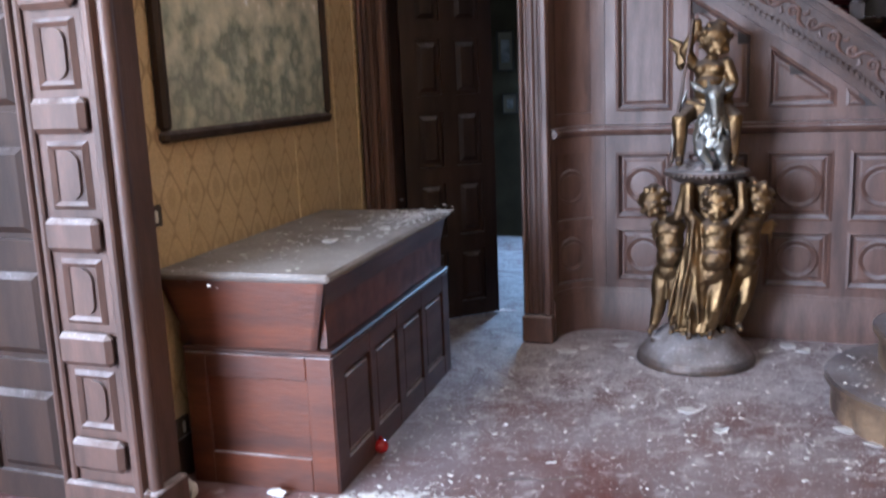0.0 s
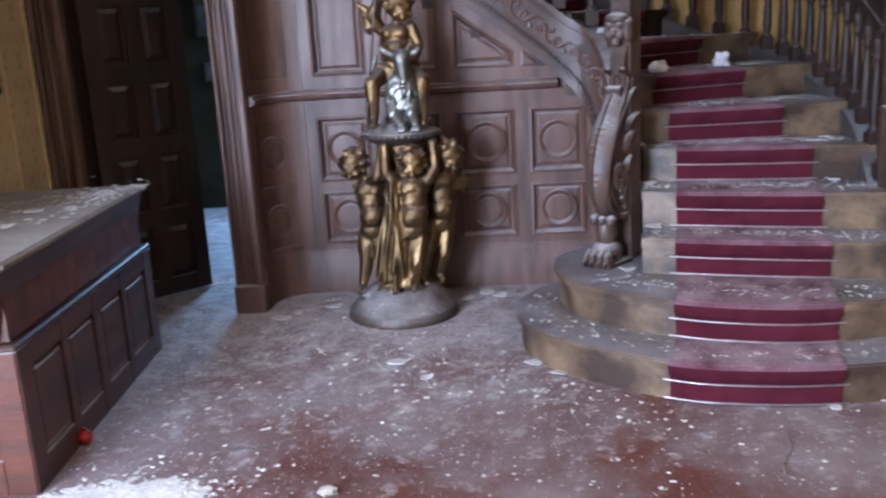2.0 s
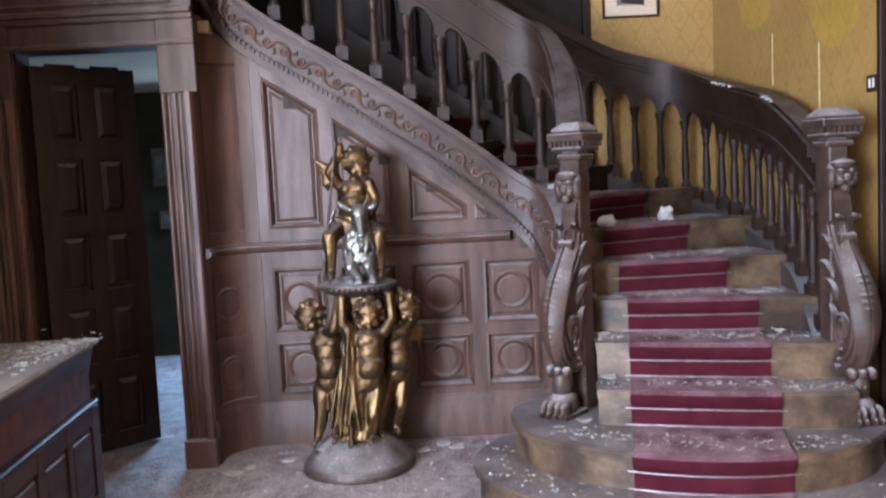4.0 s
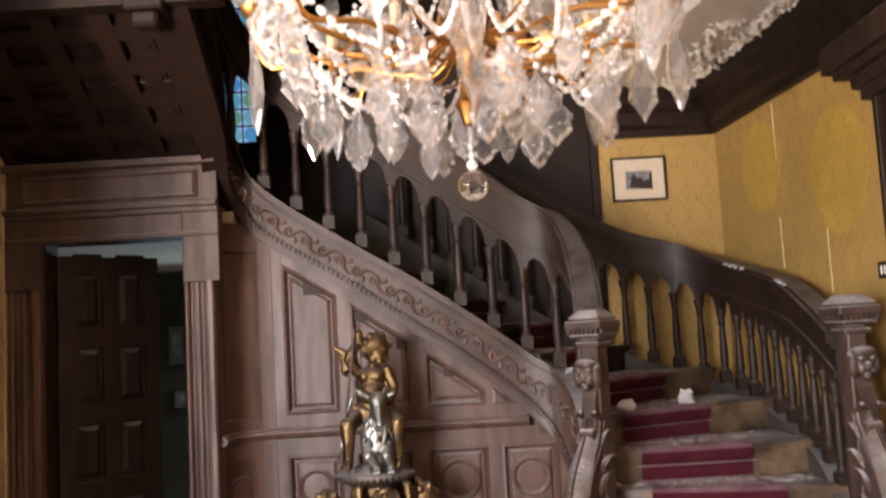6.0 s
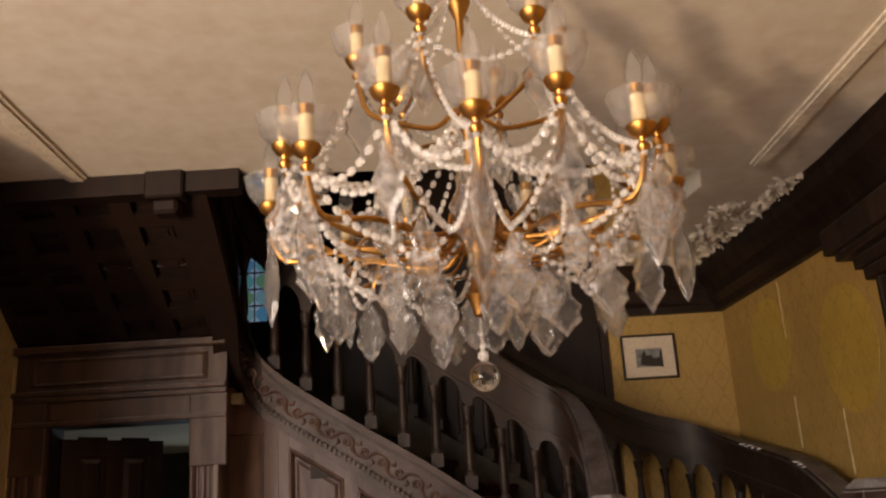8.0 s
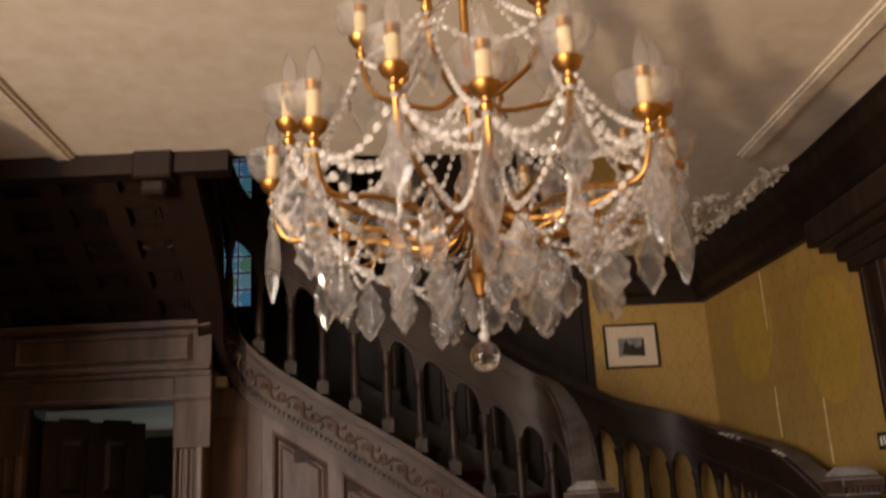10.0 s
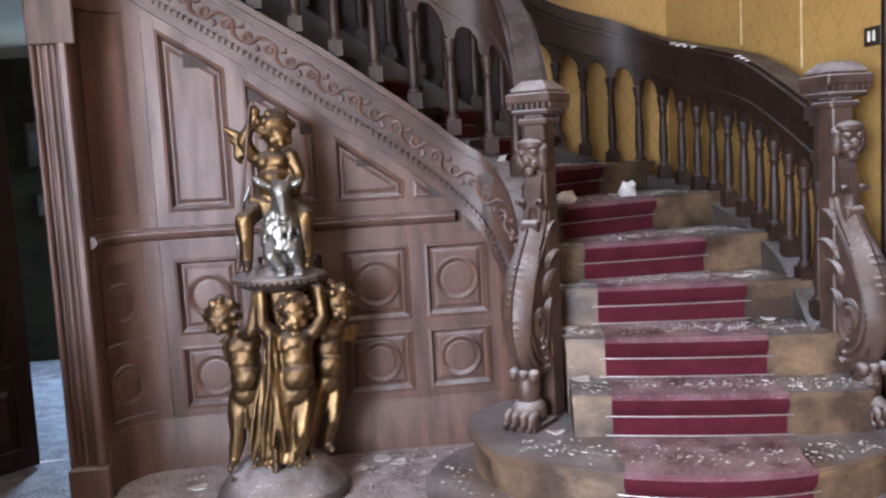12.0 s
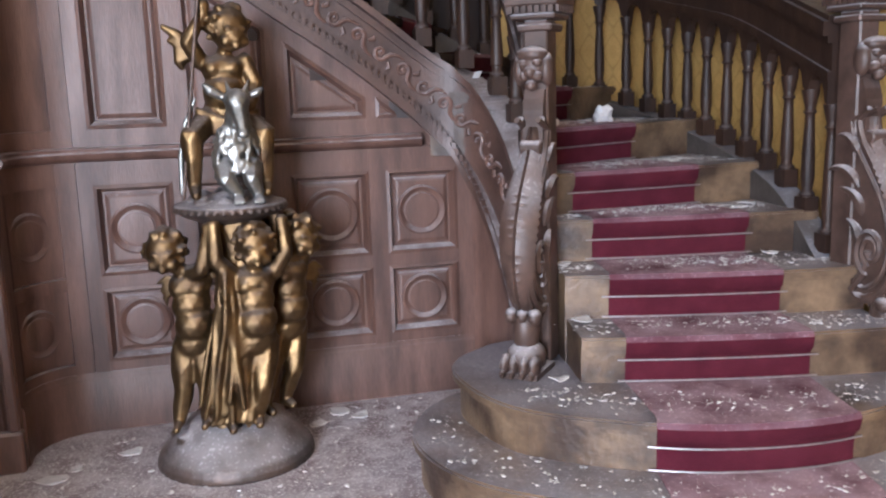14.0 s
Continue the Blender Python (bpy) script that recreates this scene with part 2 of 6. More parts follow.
setting("floor", box(nb(), -5, 4, -3.2, 9, -0.2, 0), M_floor, "dusty red stone floor strewn with fallen plaster", "floor")


def left_x(y):
    return -2.15 - 0.068 * (y - 2.79)


def paper_material(name, base, line):
    """Wallpaper with staggered ogees, faded and stained."""
    m = material(name, base, 0.6, second=[c * 0.82 for c in base], scale=1.6, detail_scale=90, bump=0.06)
    n, l = m.node_tree.nodes, m.node_tree.links
    b = n["Principled BSDF"]
    old = b.inputs["Base Color"].links[0].from_socket
    co = n.new("ShaderNodeTexCoord")
    sep = n.new("ShaderNodeSeparateXYZ")
    l.new(co.outputs["Object"], sep.inputs[0])

    def op(kind, a, c=None, d=None):
        k = n.new("ShaderNodeMath")
        k.operation = kind
        for i, v in enumerate((a, c, d)):
            if v is None:
                continue
            if isinstance(v, (int, float)):
                k.inputs[i].default_value = v
            else:
                l.new(v, k.inputs[i])
        return k.outputs[0]

    u = op("ADD", sep.outputs["X"], sep.outputs["Y"])
    cu = op("COSINE", op("MULTIPLY", u, 2 * math.pi / 0.15))
    cv = op("COSINE", op("MULTIPLY", sep.outputs["Z"], 2 * math.pi / 0.24))
    g = op("ADD", cu, cv)
    rim = op("SUBTRACT", 1.0, op("MINIMUM", op("MULTIPLY", op("ABSOLUTE", op("SUBTRACT", g, -0.16)), 3.6), 1.0))
    core = op("MULTIPLY", op("GREATER_THAN", -1.45, g), 0.35)
    fade = n.new("ShaderNodeTexNoise")
    fade.inputs["Scale"].default_value = 1.3
    l.new(co.outputs["Object"], fade.inputs["Vector"])
    fac = op("MULTIPLY", op("MAXIMUM", rim, core), op("MULTIPLY", fade.outputs["Fac"], 1.8))
    mx = n.new("ShaderNodeMix")
    mx.data_type = "RGBA"
    l.new(fac, mx.inputs["Factor"])
    l.new(old, mx.inputs["A"])
    mx.inputs["B"].default_value = (*line, 1)
    l.new(mx.outputs["Result"], b.inputs["Base Color"])
    return m


M_paper = paper_material("gold_wallpaper", (0.42, 0.265, 0.078), (0.285, 0.175, 0.048))
M_paper_pale = paper_material("faded_wallpaper", (0.54, 0.405, 0.215), (0.30, 0.215, 0.105))
M_paper_fresh = paper_material("unfaded_wallpaper", (0.47, 0.31, 0.058), (0.32, 0.20, 0.04))
# papered wall behind the dough chest
bm = nb()
prism(bm, [(left_x(2.45), 2.45), (left_x(4.80), 4.80), (left_x(4.8) - 0.3, 4.80), (left_x(2.45) - 0.3, 2.45)], lambda x, y: (x, y, 0), lambda x, y: (x, y, CEIL))
setting("wall_west", bm, M_paper_pale, "wall with faded gold patterned wallpaper", "wall")
# wall beside the left door, towards the viewer
bm = nb()
box(bm, -2.30, -2.02, 2.36, 2.50, 0, CEIL)
box(bm, -4.2, -3.2, 2.36, 2.50, 0, CEIL)
box(bm, -3.2, -2.30, 2.36, 2.50, 2.35, CEIL)
setting("wall_door_side", bm, M_dark, "dark wooden wall framing a side door", "wall")
bm = nb()
box(bm, -4.35, -4.2, -3.0, -2.8, 0, CEIL)
box(bm, -4.35, -4.2, 0.0, 2.5, 0, CEIL)
box(bm, -4.35, -4.2, -2.8, 0.0, 0, 0.35)
box(bm, -4.35, -4.2, -2.8, 0.0, 2.9, CEIL)
setting("wall_far_west", bm, M_plain, "plain plastered side wall with a window", "wall")
# wall with the doorway to the back room
bm = nb()
box(bm, -2.65, -2.10, 4.80, 4.95, 0, 2.72)
box(bm, -1.33, -1.17, 4.80, 4.95, 0, 2.72)
box(bm, -2.10, -1.33, 4.80, 4.95, 2.27, 2.72)
setting("wall_north_door", bm, M_dark, "wall pierced by a doorway under the upper stair", "wall")
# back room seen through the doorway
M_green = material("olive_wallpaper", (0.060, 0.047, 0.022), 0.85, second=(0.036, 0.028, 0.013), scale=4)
bm = nb()
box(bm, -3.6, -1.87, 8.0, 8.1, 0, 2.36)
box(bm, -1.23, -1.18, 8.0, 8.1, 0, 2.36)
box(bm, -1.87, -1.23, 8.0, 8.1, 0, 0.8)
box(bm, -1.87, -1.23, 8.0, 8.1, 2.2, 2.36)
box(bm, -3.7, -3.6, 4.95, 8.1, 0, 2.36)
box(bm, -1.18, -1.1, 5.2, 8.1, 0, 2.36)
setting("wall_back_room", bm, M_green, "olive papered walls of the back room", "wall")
# pale ceiling given the darker wall ochre, putting the room's dimness into its colour
setting("ceiling_back_room", box(nb(), -3.7, -1.1, 4.95, 8.1, 2.36, 2.42), M_plain, "plaster ceiling of the back room, toned down to look dim", "ceiling")
# wall behind the stair and the right-hand wall
bm = nb()
box(bm, 1.17, 2.3, 6.22, 6.4, 0, 6.2)
setting("wall_stair_back", bm, M_paper, "gold papered wall behind the stair", "wall")
# dark backing wall put in place of the stairwell's unlit depth
bm = nb()
box(bm, -3.0, -1.75, 6.25, 6.4, 2.43, 6.2)
box(bm, -1.2, -1.09, 6.25, 6.4, 2.43, 6.2)
box(bm, -1.09, 1.17, 6.25, 6.4, 0, 6.2)
box(bm, -1.75, -1.2, 6.25, 6.4, 2.43, 3.1)
box(bm, -1.75, -1.2, 6.25, 6.4, 4.9, 6.2)
box(bm, 1.14, 1.19, 6.19, 6.26, 1.5, 6.2)
setting("wall_stair_dark", bm, M_soffit, "dark backing wall for the unlit stairwell, with a leaded window", "wall")
bm = nb()
prism(bm, [(2.20, 4.15), (2.03, 6.22), (2.5, 6.22), (2.5, 4.15)], lambda x, y: (x, y, 0), lambda x, y: (x, y, 6.2))
setting("wall_east_stair", bm, M_paper, "gold papered wall beside the stair", "wall")
setting("wall_east", box(nb(), 2.20, 2.5, -3.2, 4.15, 0, CEIL), M_paper, "gold papered side wall of the hall", "wall")
# wall behind the viewer with its tall window
bm = nb()
box(bm, -4.35, -4.0, -3.2, -3.0, 0, CEIL)
box(bm, -2.0, 2.5, -3.2, -3.0, 0, CEIL)
box(bm, -4.0, -2.0, -3.2, -3.0, 2.9, CEIL)
box(bm, -4.0, -2.0, -3.2, -3.0, 0, 0.35)
setting("wall_south", bm, M_plain, "plain wall with a wide window", "wall")

# ceiling with the stair opening
bm = nb()
edge = [(-4.35, 3.86), (-0.85, 3.88), (-0.2, 3.95), (0.6, 4.02), (1.15, 4.08), (1.40, 4.2), (1.47, 4.45), (1.40, 4.8), (1.32, 5.4), (1.30, 6.22), (2.5, 6.22), (2.5, -3.2), (-4.35, -3.2)]
prism(bm, edge, lambda x, y: (x, y, CEIL), lambda x, y: (x, y, CEIL + 0.25))
setting("ceiling", bm, M_plaster, "cream plaster ceiling, stained and peeling", "ceiling")
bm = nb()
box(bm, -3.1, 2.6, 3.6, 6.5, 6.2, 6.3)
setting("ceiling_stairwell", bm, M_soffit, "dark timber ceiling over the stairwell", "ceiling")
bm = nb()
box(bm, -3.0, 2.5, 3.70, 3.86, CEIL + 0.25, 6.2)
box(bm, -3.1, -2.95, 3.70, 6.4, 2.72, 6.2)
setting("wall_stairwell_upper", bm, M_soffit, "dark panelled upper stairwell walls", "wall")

# ---- stair: step lines as (inner x, inner y, outer x, outer y) ----
RISE = 0.17
LINES = {3: (0.80, 4.06, 1.88, 3.80), 4: (0.84, 4.30, 1.93, 4.03), 5: (0.88, 4.55, 1.97, 4.37), 6: (0.90, 4.68, 1.99, 4.75), 7: (0.85, 4.81, 1.97, 5.30),
         8: (0.74, 4.95, 1.80, 5.92), 9: (0.56, 5.06, 1.32, 6.14), 10: (0.32, 5.12, 0.90, 6.18), 11: (0.06, 5.12, 0.50, 6.18), 12: (-0.20, 5.12, 0.10, 6.18),
         13: (-0.46, 5.12, -0.30, 6.18), 14: (-0.72, 5.12, -0.72, 6.18), 15: (-0.93, 5.12, -1.3, 6.18), 16: (-1.10, 5.03, -2.2, 6.1), 17: (-1.16, 4.87, -2.4, 5.3), 18: (-1.17, 4.62, -2.5, 4.62),
         19: (-1.16, 4.36, -2.5, 4.36), 20: (-1.15, 4.10, -2.5, 4.10), 21: (-1.14, 3.90, -2.5, 3.90)}


def arc3(a, b, c, n):
    """Points on the smooth curve through three points."""
    a, b, c = Vector(a), Vector(b), Vector(c)
    k = 2 * b - 0.5 * (a + c)
    return [(1 - t) ** 2 * a + 2 * t * (1 - t) * k + t * t * c for t in [i / n for i in range(n + 1)]]


def smooth_loop(pts, n=6):
    """A Catmull-Rom curve through points."""
    out, P = [], [Vector(p) for p in pts]
    for i in range(len(P) - 1):
        p0, p1, p2, p3 = P[max(i - 1, 0)], P[i], P[i + 1], P[min(i + 2, len(P) - 1)]
        for k in range(n):
            t = k / n
            out.append(0.5 * ((2 * p1) + (p2 - p0) * t + (2 * p0 - 5 * p1 + 4 * p2 - p3) * t * t + (3 * p1 - p0 - 3 * p2 + p3) * t ** 3))
    return out + [P[-1]]


RIM1 = smooth_loop([(0.62, 4.62), (0.36, 4.45), (0.235, 4.13), (0.36, 3.75), (0.80, 3.40), (1.12, 3.31), (1.43, 3.30), (1.78, 3.36), (2.06, 3.55), (2.19, 3.85), (2.19, 4.2)])
RIM2 = smooth_loop([(0.66, 4.62), (0.47, 4.45), (0.44, 4.20), (0.54, 3.90), (0.87, 3.65), (1.17, 3.54), (1.47, 3.52), (1.78, 3.61), (2.00, 3.82), (2.08, 4.05), (2.10, 4.3)])


def riser_curve(n):
    x0, y0, x1, y1 = LINES[n]
    mid = ((x0 + x1) / 2, (y0 + y1) / 2 - (0.035 if n < 7 else 0.0))
    return arc3((x0, y0), mid, (x1, y1), 10)


def front_curve(n):
    return RIM1 if n == 1 else RIM2 if n == 2 else riser_curve(n)


staircase = tagged(empty("staircase"), "curving stone and wood staircase with a worn red carpet runner", "staircase", "", "structure")


def grow(curve, d):
    out = []
    for i, p in enumerate(curve):
        t = (curve[min(i + 1, len(curve) - 1)] - curve[max(i - 1, 0)]).normalized()
        out.append(Vector((p.x + t.y * d, p.y - t.x * d)))
    return out


def step(n):
    f = front_curve(n)
    if n < 3:
        back = [Vector((2.05, 4.6)), Vector((0.9, 4.7))]
    else:
        nx = LINES.get(n + 1, None)
        b = riser_curve(n + 1) if nx else [p + Vector((0, -0.25)) for p in f]
        back = grow(b, -0.03)[::-1]
    z1 = n * RISE
    z0 = 0.0 if n < 5 else (n - 1.6) * RISE if n < 15 else n * RISE - 0.06
    bm = nb()
    prism(bm, [tuple(p) for p in f + back], lambda x, y: (x, y, z0), lambda x, y: (x, y, z1 - 0.045))
    part("riser", bm, M_stone if n < 9 else M_dark, staircase)
    bm = nb()
    o = 0.028
    for lo, hi, g in ((-0.045, -0.030, o * 0.55), (-0.030, -0.008, o), (-0.008, 0.0, o * 0.75)):
        prism(bm, [tuple(p) for p in grow(f, g) + back], lambda x, y: (x, y, z1 + lo), lambda x, y: (x, y, z1 + hi))
    part("tread", bm, M_stone if n < 9 else M_dark, staircase)


for n in range(1, 21):
    step(n)


def along(curve, f):
    """The point a share f of the way along a curve of points."""
    ls = [0]
    for a, b in zip(curve, curve[1:]):
        ls.append(ls[-1] + (b - a).length)
    s = f * ls[-1]
    for i in range(len(curve) - 1):
        if s <= ls[i + 1]:
            return curve[i].lerp(curve[i + 1], (s - ls[i]) / (ls[i + 1] - ls[i]))
    return curve[-1]


def nearest_share(curve, p):
    best = min(range(401), key=lambda k: (along(curve, k / 400) - Vector(p)).length)
    return best / 400


CARPET = {1: ((0.80, 3.40), (1.43, 3.30)), 2: ((0.875, 3.65), (1.49, 3.53)), 3: ((0.945, 4.02), (1.57, 3.87)), 4: ((0.995, 4.26), (1.61, 4.11)), 5: ((1.04, 4.51), (1.66, 4.42)),
          6: ((1.03, 4.68), (1.60, 4.70)), 7: ((0.98, 4.87), (1.50, 5.09)), 8: ((0.88, 5.08), (1.36, 5.5)), 9: ((0.70, 5.26), (1.05, 5.76)), 10: ((0.46, 5.38), (0.72, 5.85)), 11: ((0.18, 5.4), (0.38, 5.9)), 12: ((-0.1, 5.4), (0.0, 5.9))}
carpet = tagged(empty("stair_carpet"), "dark red carpet runner dusted with plaster, held by rods", "carpet")
for n in range(1, 12):
    f = front_curve(n)
    a, b = (nearest_share(f, p) for p in CARPET[n])
    strip = [along(f, a + (b - a) * k / 10) for k in range(11)]
    nf = front_curve(n + 1)
    c, d = (nearest_share(nf, p) for p in CARPET[n + 1])
    far = grow([along(nf, c + (d - c) * k / 10) for k in range(11)], 0.004)
    z = n * RISE
    rows = [[(p.x, p.y, z - RISE + 0.003) for p in grow(strip, 0.010)], [(p.x, p.y, z - 0.075) for p in grow(strip, 0.012)], [(p.x, p.y, z - 0.05) for p in grow(strip, 0.034)], [(p.x, p.y, z - 0.012) for p in grow(strip, 0.042)],
            [(p.x, p.y, z + 0.006) for p in grow(strip, 0.032)], [(p.x, p.y, z + 0.009) for p in grow(strip, 0.0)], [(p.x, p.y, z + 0.007) for p in far]]
    bm = nb()
    V = [[bm.verts.new(p) for p in r] for r in rows]
    for r, q in zip(V, V[1:]):
        for k in range(10):
            bm.faces.new((r[k], r[k + 1], q[k + 1], q[k]))
    ob = part("runner", bm, M_carpet, carpet, smooth=True)
    for zz, g, e in ((z - RISE + 0.012, 0.017, 0.04), (z - 0.082, 0.018, 0.04)):
        w = b - a
        rod = [along(f, max(0, min(1, a - e * w + (w + 2 * e * w) * k / 10))) for k in range(11)]
        part("stair_rod", tube(nb(), [(p.x, p.y, zz) for p in grow(rod, g)], 0.003, 6), M_rod, carpet, "thin pale metal rod", True)

# ---- stringer and balustrades ----
INNER = [(-1.10, 3.85, 3.22, 3.55), (-1.12, 4.50, 2.82, 3.16), (-1.17, 4.84, 2.56, 2.92), (-1.11, 5.02, 2.40, 2.76), (-0.93, 5.08, 2.24, 2.55), (-0.467, 5.085, 1.94, 2.235), (-0.11, 5.085, 1.69, 2.01),
         (0.188, 5.085, 1.485, 1.80), (0.53, 5.085, 1.20, 1.547), (0.70, 5.02, 1.02, 1.45), (0.79, 4.86, 0.80, 1.33), (0.80, 4.62, 0.56, 1.19), (0.77, 4.40, 0.36, 1.08)]
OUTER = [(1.90, 4.12, 0.62, 1.58), (1.95, 4.5, 0.90, 1.71), (1.975, 4.89, 1.03, 1.846), (1.965, 5.2, 1.11, 1.92), (1.94, 5.5, 1.18, 1.98), (1.86, 5.85, 1.25, 2.07), (1.66, 6.04, 1.33, 2.19), (1.31, 6.09, 1.45, 2.30),
         (0.9, 6.1, 1.65, 2.52), (0.5, 6.1, 1.90, 2.78), (0.0, 6.1, 2.22, 3.10), (-0.5, 6.1, 2.55, 3.4)]
INNER_C = smooth_loop([Vector(p).to_4d() if len(p) == 3 else Vector(p) for p in INNER], 8)
OUTER_C = smooth_loop([Vector(p) for p in OUTER], 8)


class Path:
    """A plan curve with two heights, walked by its length in plan."""

    def __init__(self, pts):
        self.p, self.s = pts, [0.0]
        for a, b in zip(pts, pts[1:]):
            self.s.append(self.s[-1] + math.hypot(b[0] - a[0], b[1] - a[1]))
        self.length = self.s[-1]

    def at(self, s):
        s = max(0, min(self.length, s))
        for i in range(len(self.p) - 1):
            if s <= self.s[i + 1]:
                f = (s - self.s[i]) / max(1e-9, self.s[i + 1] - self.s[i])
                q = self.p[i].lerp(self.p[i + 1], f)
                d = (self.p[i + 1] - self.p[i])
                n = Vector((-d[1], d[0])).normalized()
                return q, n
        return self.p[-1], Vector((0, 1))

    def ribbon(self, bm, s0, s1, lo, hi, o0, o1, n):
        """A solid strip from s0 to s1 between heights lo(q, s) and hi(q, s), offsets o0 to o1 across."""
        rings = []
        for k in range(n + 1):
            s = s0 + (s1 - s0) * k / n
            q, w = self.at(s)
            rings.append([bm.verts.new((q[0] + w.x * o, q[1] + w.y * o, z)) for o, z in ((o0, lo(q, s)), (o1, lo(q, s)), (o1, hi(q, s)), (o0, hi(q, s)))])
        for a, b in zip(rings, rings[1:]):
            for i in range(4):
                j = (i + 1) % 4
                bm.faces.new((a[i], a[j], b[j], b[i]))
        bm.faces.new(rings[0][::-1])
        bm.faces.new(rings[-1])


IN, OUT = Path(INNER_C), Path(OUTER_C)


def baluster(bm, x, y, z0, z1, r=0.03):
    h = z1 - z0
    box(bm, x - r * 1.25, x + r * 1.25, y - r * 1.25, y + r * 1.25, z0, z0 + 0.075)
    lathe(bm, [(r * 1.15, 0.075), (r * 1.2, 0.085), (r * 0.8, 0.10), (r * 0.85, 0.12), (r * 1.02, h * 0.30), (r * 0.95, h * 0.5), (r * 0.72, h - 0.13), (r * 0.7, h - 0.10), (r * 1.0, h - 0.09), (r * 0.75, h - 0.075), (r * 0.9, h - 0.06), (r * 1.25, h - 0.015), (r * 1.3, h)], (x, y, z0), 12)


def balustrade(name, path, s0, s1, bay, foot, spring, low, top, side, label, mat):
    """Turned balusters, an arcade band over them and a moulded handrail along a path."""
    thing = tagged(empty(name), label, "balustrade", "", "structure")
    n = round((s1 - s0) / bay)
    bay = (s1 - s0) / n
    for k in range(n + 1):
        s = s0 + k * bay
        q, w = path.at(s)
        bm = nb()
        baluster(bm, q[0], q[1], foot(q), spring(q), 0.027)
        part("baluster", bm, mat, thing, smooth=True)
    bm = nb()
    for k in range(n):
        a = s0 + k * bay

        def arch(q, s, a=a):
            u = (s - a) / bay * 2 - 1
            u = max(-1, min(1, u / 0.74)) if abs(u) < 0.74 else (1 if u > 0 else -1)
            return spring(q) + (low(q) - 0.02 - spring(q)) * math.sqrt(max(0, 1 - u * u))

        path.ribbon(bm, a, a + bay, arch, lambda q, s: low(q) + 0.01, -0.025, 0.025, 16)
    part("arcade", bm, mat, thing, "row of small carved arches")
    bm = nb()
    m = 60
    path.ribbon(bm, s0 - 0.04, s1 + 0.04, lambda q, s: low(q), lambda q, s: low(q) + 0.035, -0.05, 0.05, m)
    path.ribbon(bm, s0 - 0.04, s1 + 0.04, lambda q, s: low(q) + 0.035, lambda q, s: top(q) - 0.10, -0.036, 0.036, m)
    path.ribbon(bm, s0 - 0.04, s1 + 0.04, lambda q, s: top(q) - 0.10, lambda q, s: top(q) - 0.075, -0.055, 0.055, m)
    path.ribbon(bm, s0 - 0.04, s1 + 0.04, lambda q, s: top(q) - 0.075, lambda q, s: top(q) - 0.02, -0.075, 0.075, m)
    path.ribbon(bm, s0 - 0.04, s1 + 0.04, lambda q, s: top(q) - 0.02, lambda q, s: top(q), -0.055, 0.055, m)
    part("handrail", bm, mat, thing, "thick moulded handrail", True)
    return thing


def dip(q):
    """How far the inner handrail has come down towards the newel cap."""
    return max(0.0, min(1.0, (5.0 - q[1]) / 0.5)) if q[0] > 0.4 else 0.0


balustrade("balustrade", IN, 0.1, IN.length - 0.12, 0.178, lambda q: q[3], lambda q: q[3] + 0.46 - 0.20 * dip(q), lambda q: q[3] + 0.58 - 0.24 * dip(q), lambda q: q[3] + 0.88 - 0.30 * dip(q), 1, "dark carved wooden balustrade rising along the panelled wall", M_rail)
balustrade("balustrade", OUT, 0.1, OUT.length - 0.3, 0.165, lambda q: q[2], lambda q: q[3] - 0.34, lambda q: q[3] - 0.24, lambda q: q[3], 1, "dark carved wooden balustrade beside the papered wall", M_rail)

# stringer with its mouldings
M_string = material("stringer_wood", (0.078, 0.043, 0.032), 0.47, second=(0.038, 0.020, 0.015), scale=2.4, stretch=(2, 2, 2), detail_scale=30, bump=0.16, dust=(DUST, 0.5, 9))
stringer = tagged(empty("stringer"), "carved wooden stair stringer with scrolling relief", "stair stringer", "", "structure")
for k in range(120):
    q, w = IN.at(0.55 + k * 0.026)
    if q[0] > 0.79:
        break
    bm = nb()
    box(bm, -0.008, 0.008, -0.006, 0.006, -0.026, 0.0, pose(q[0] - w.x * 0.076, q[1] - w.y * 0.076, q[2] + 0.062, 0, 0, math.degrees(math.atan2(-w.x, w.y))))
    part("dentil", bm, M_string, stringer)
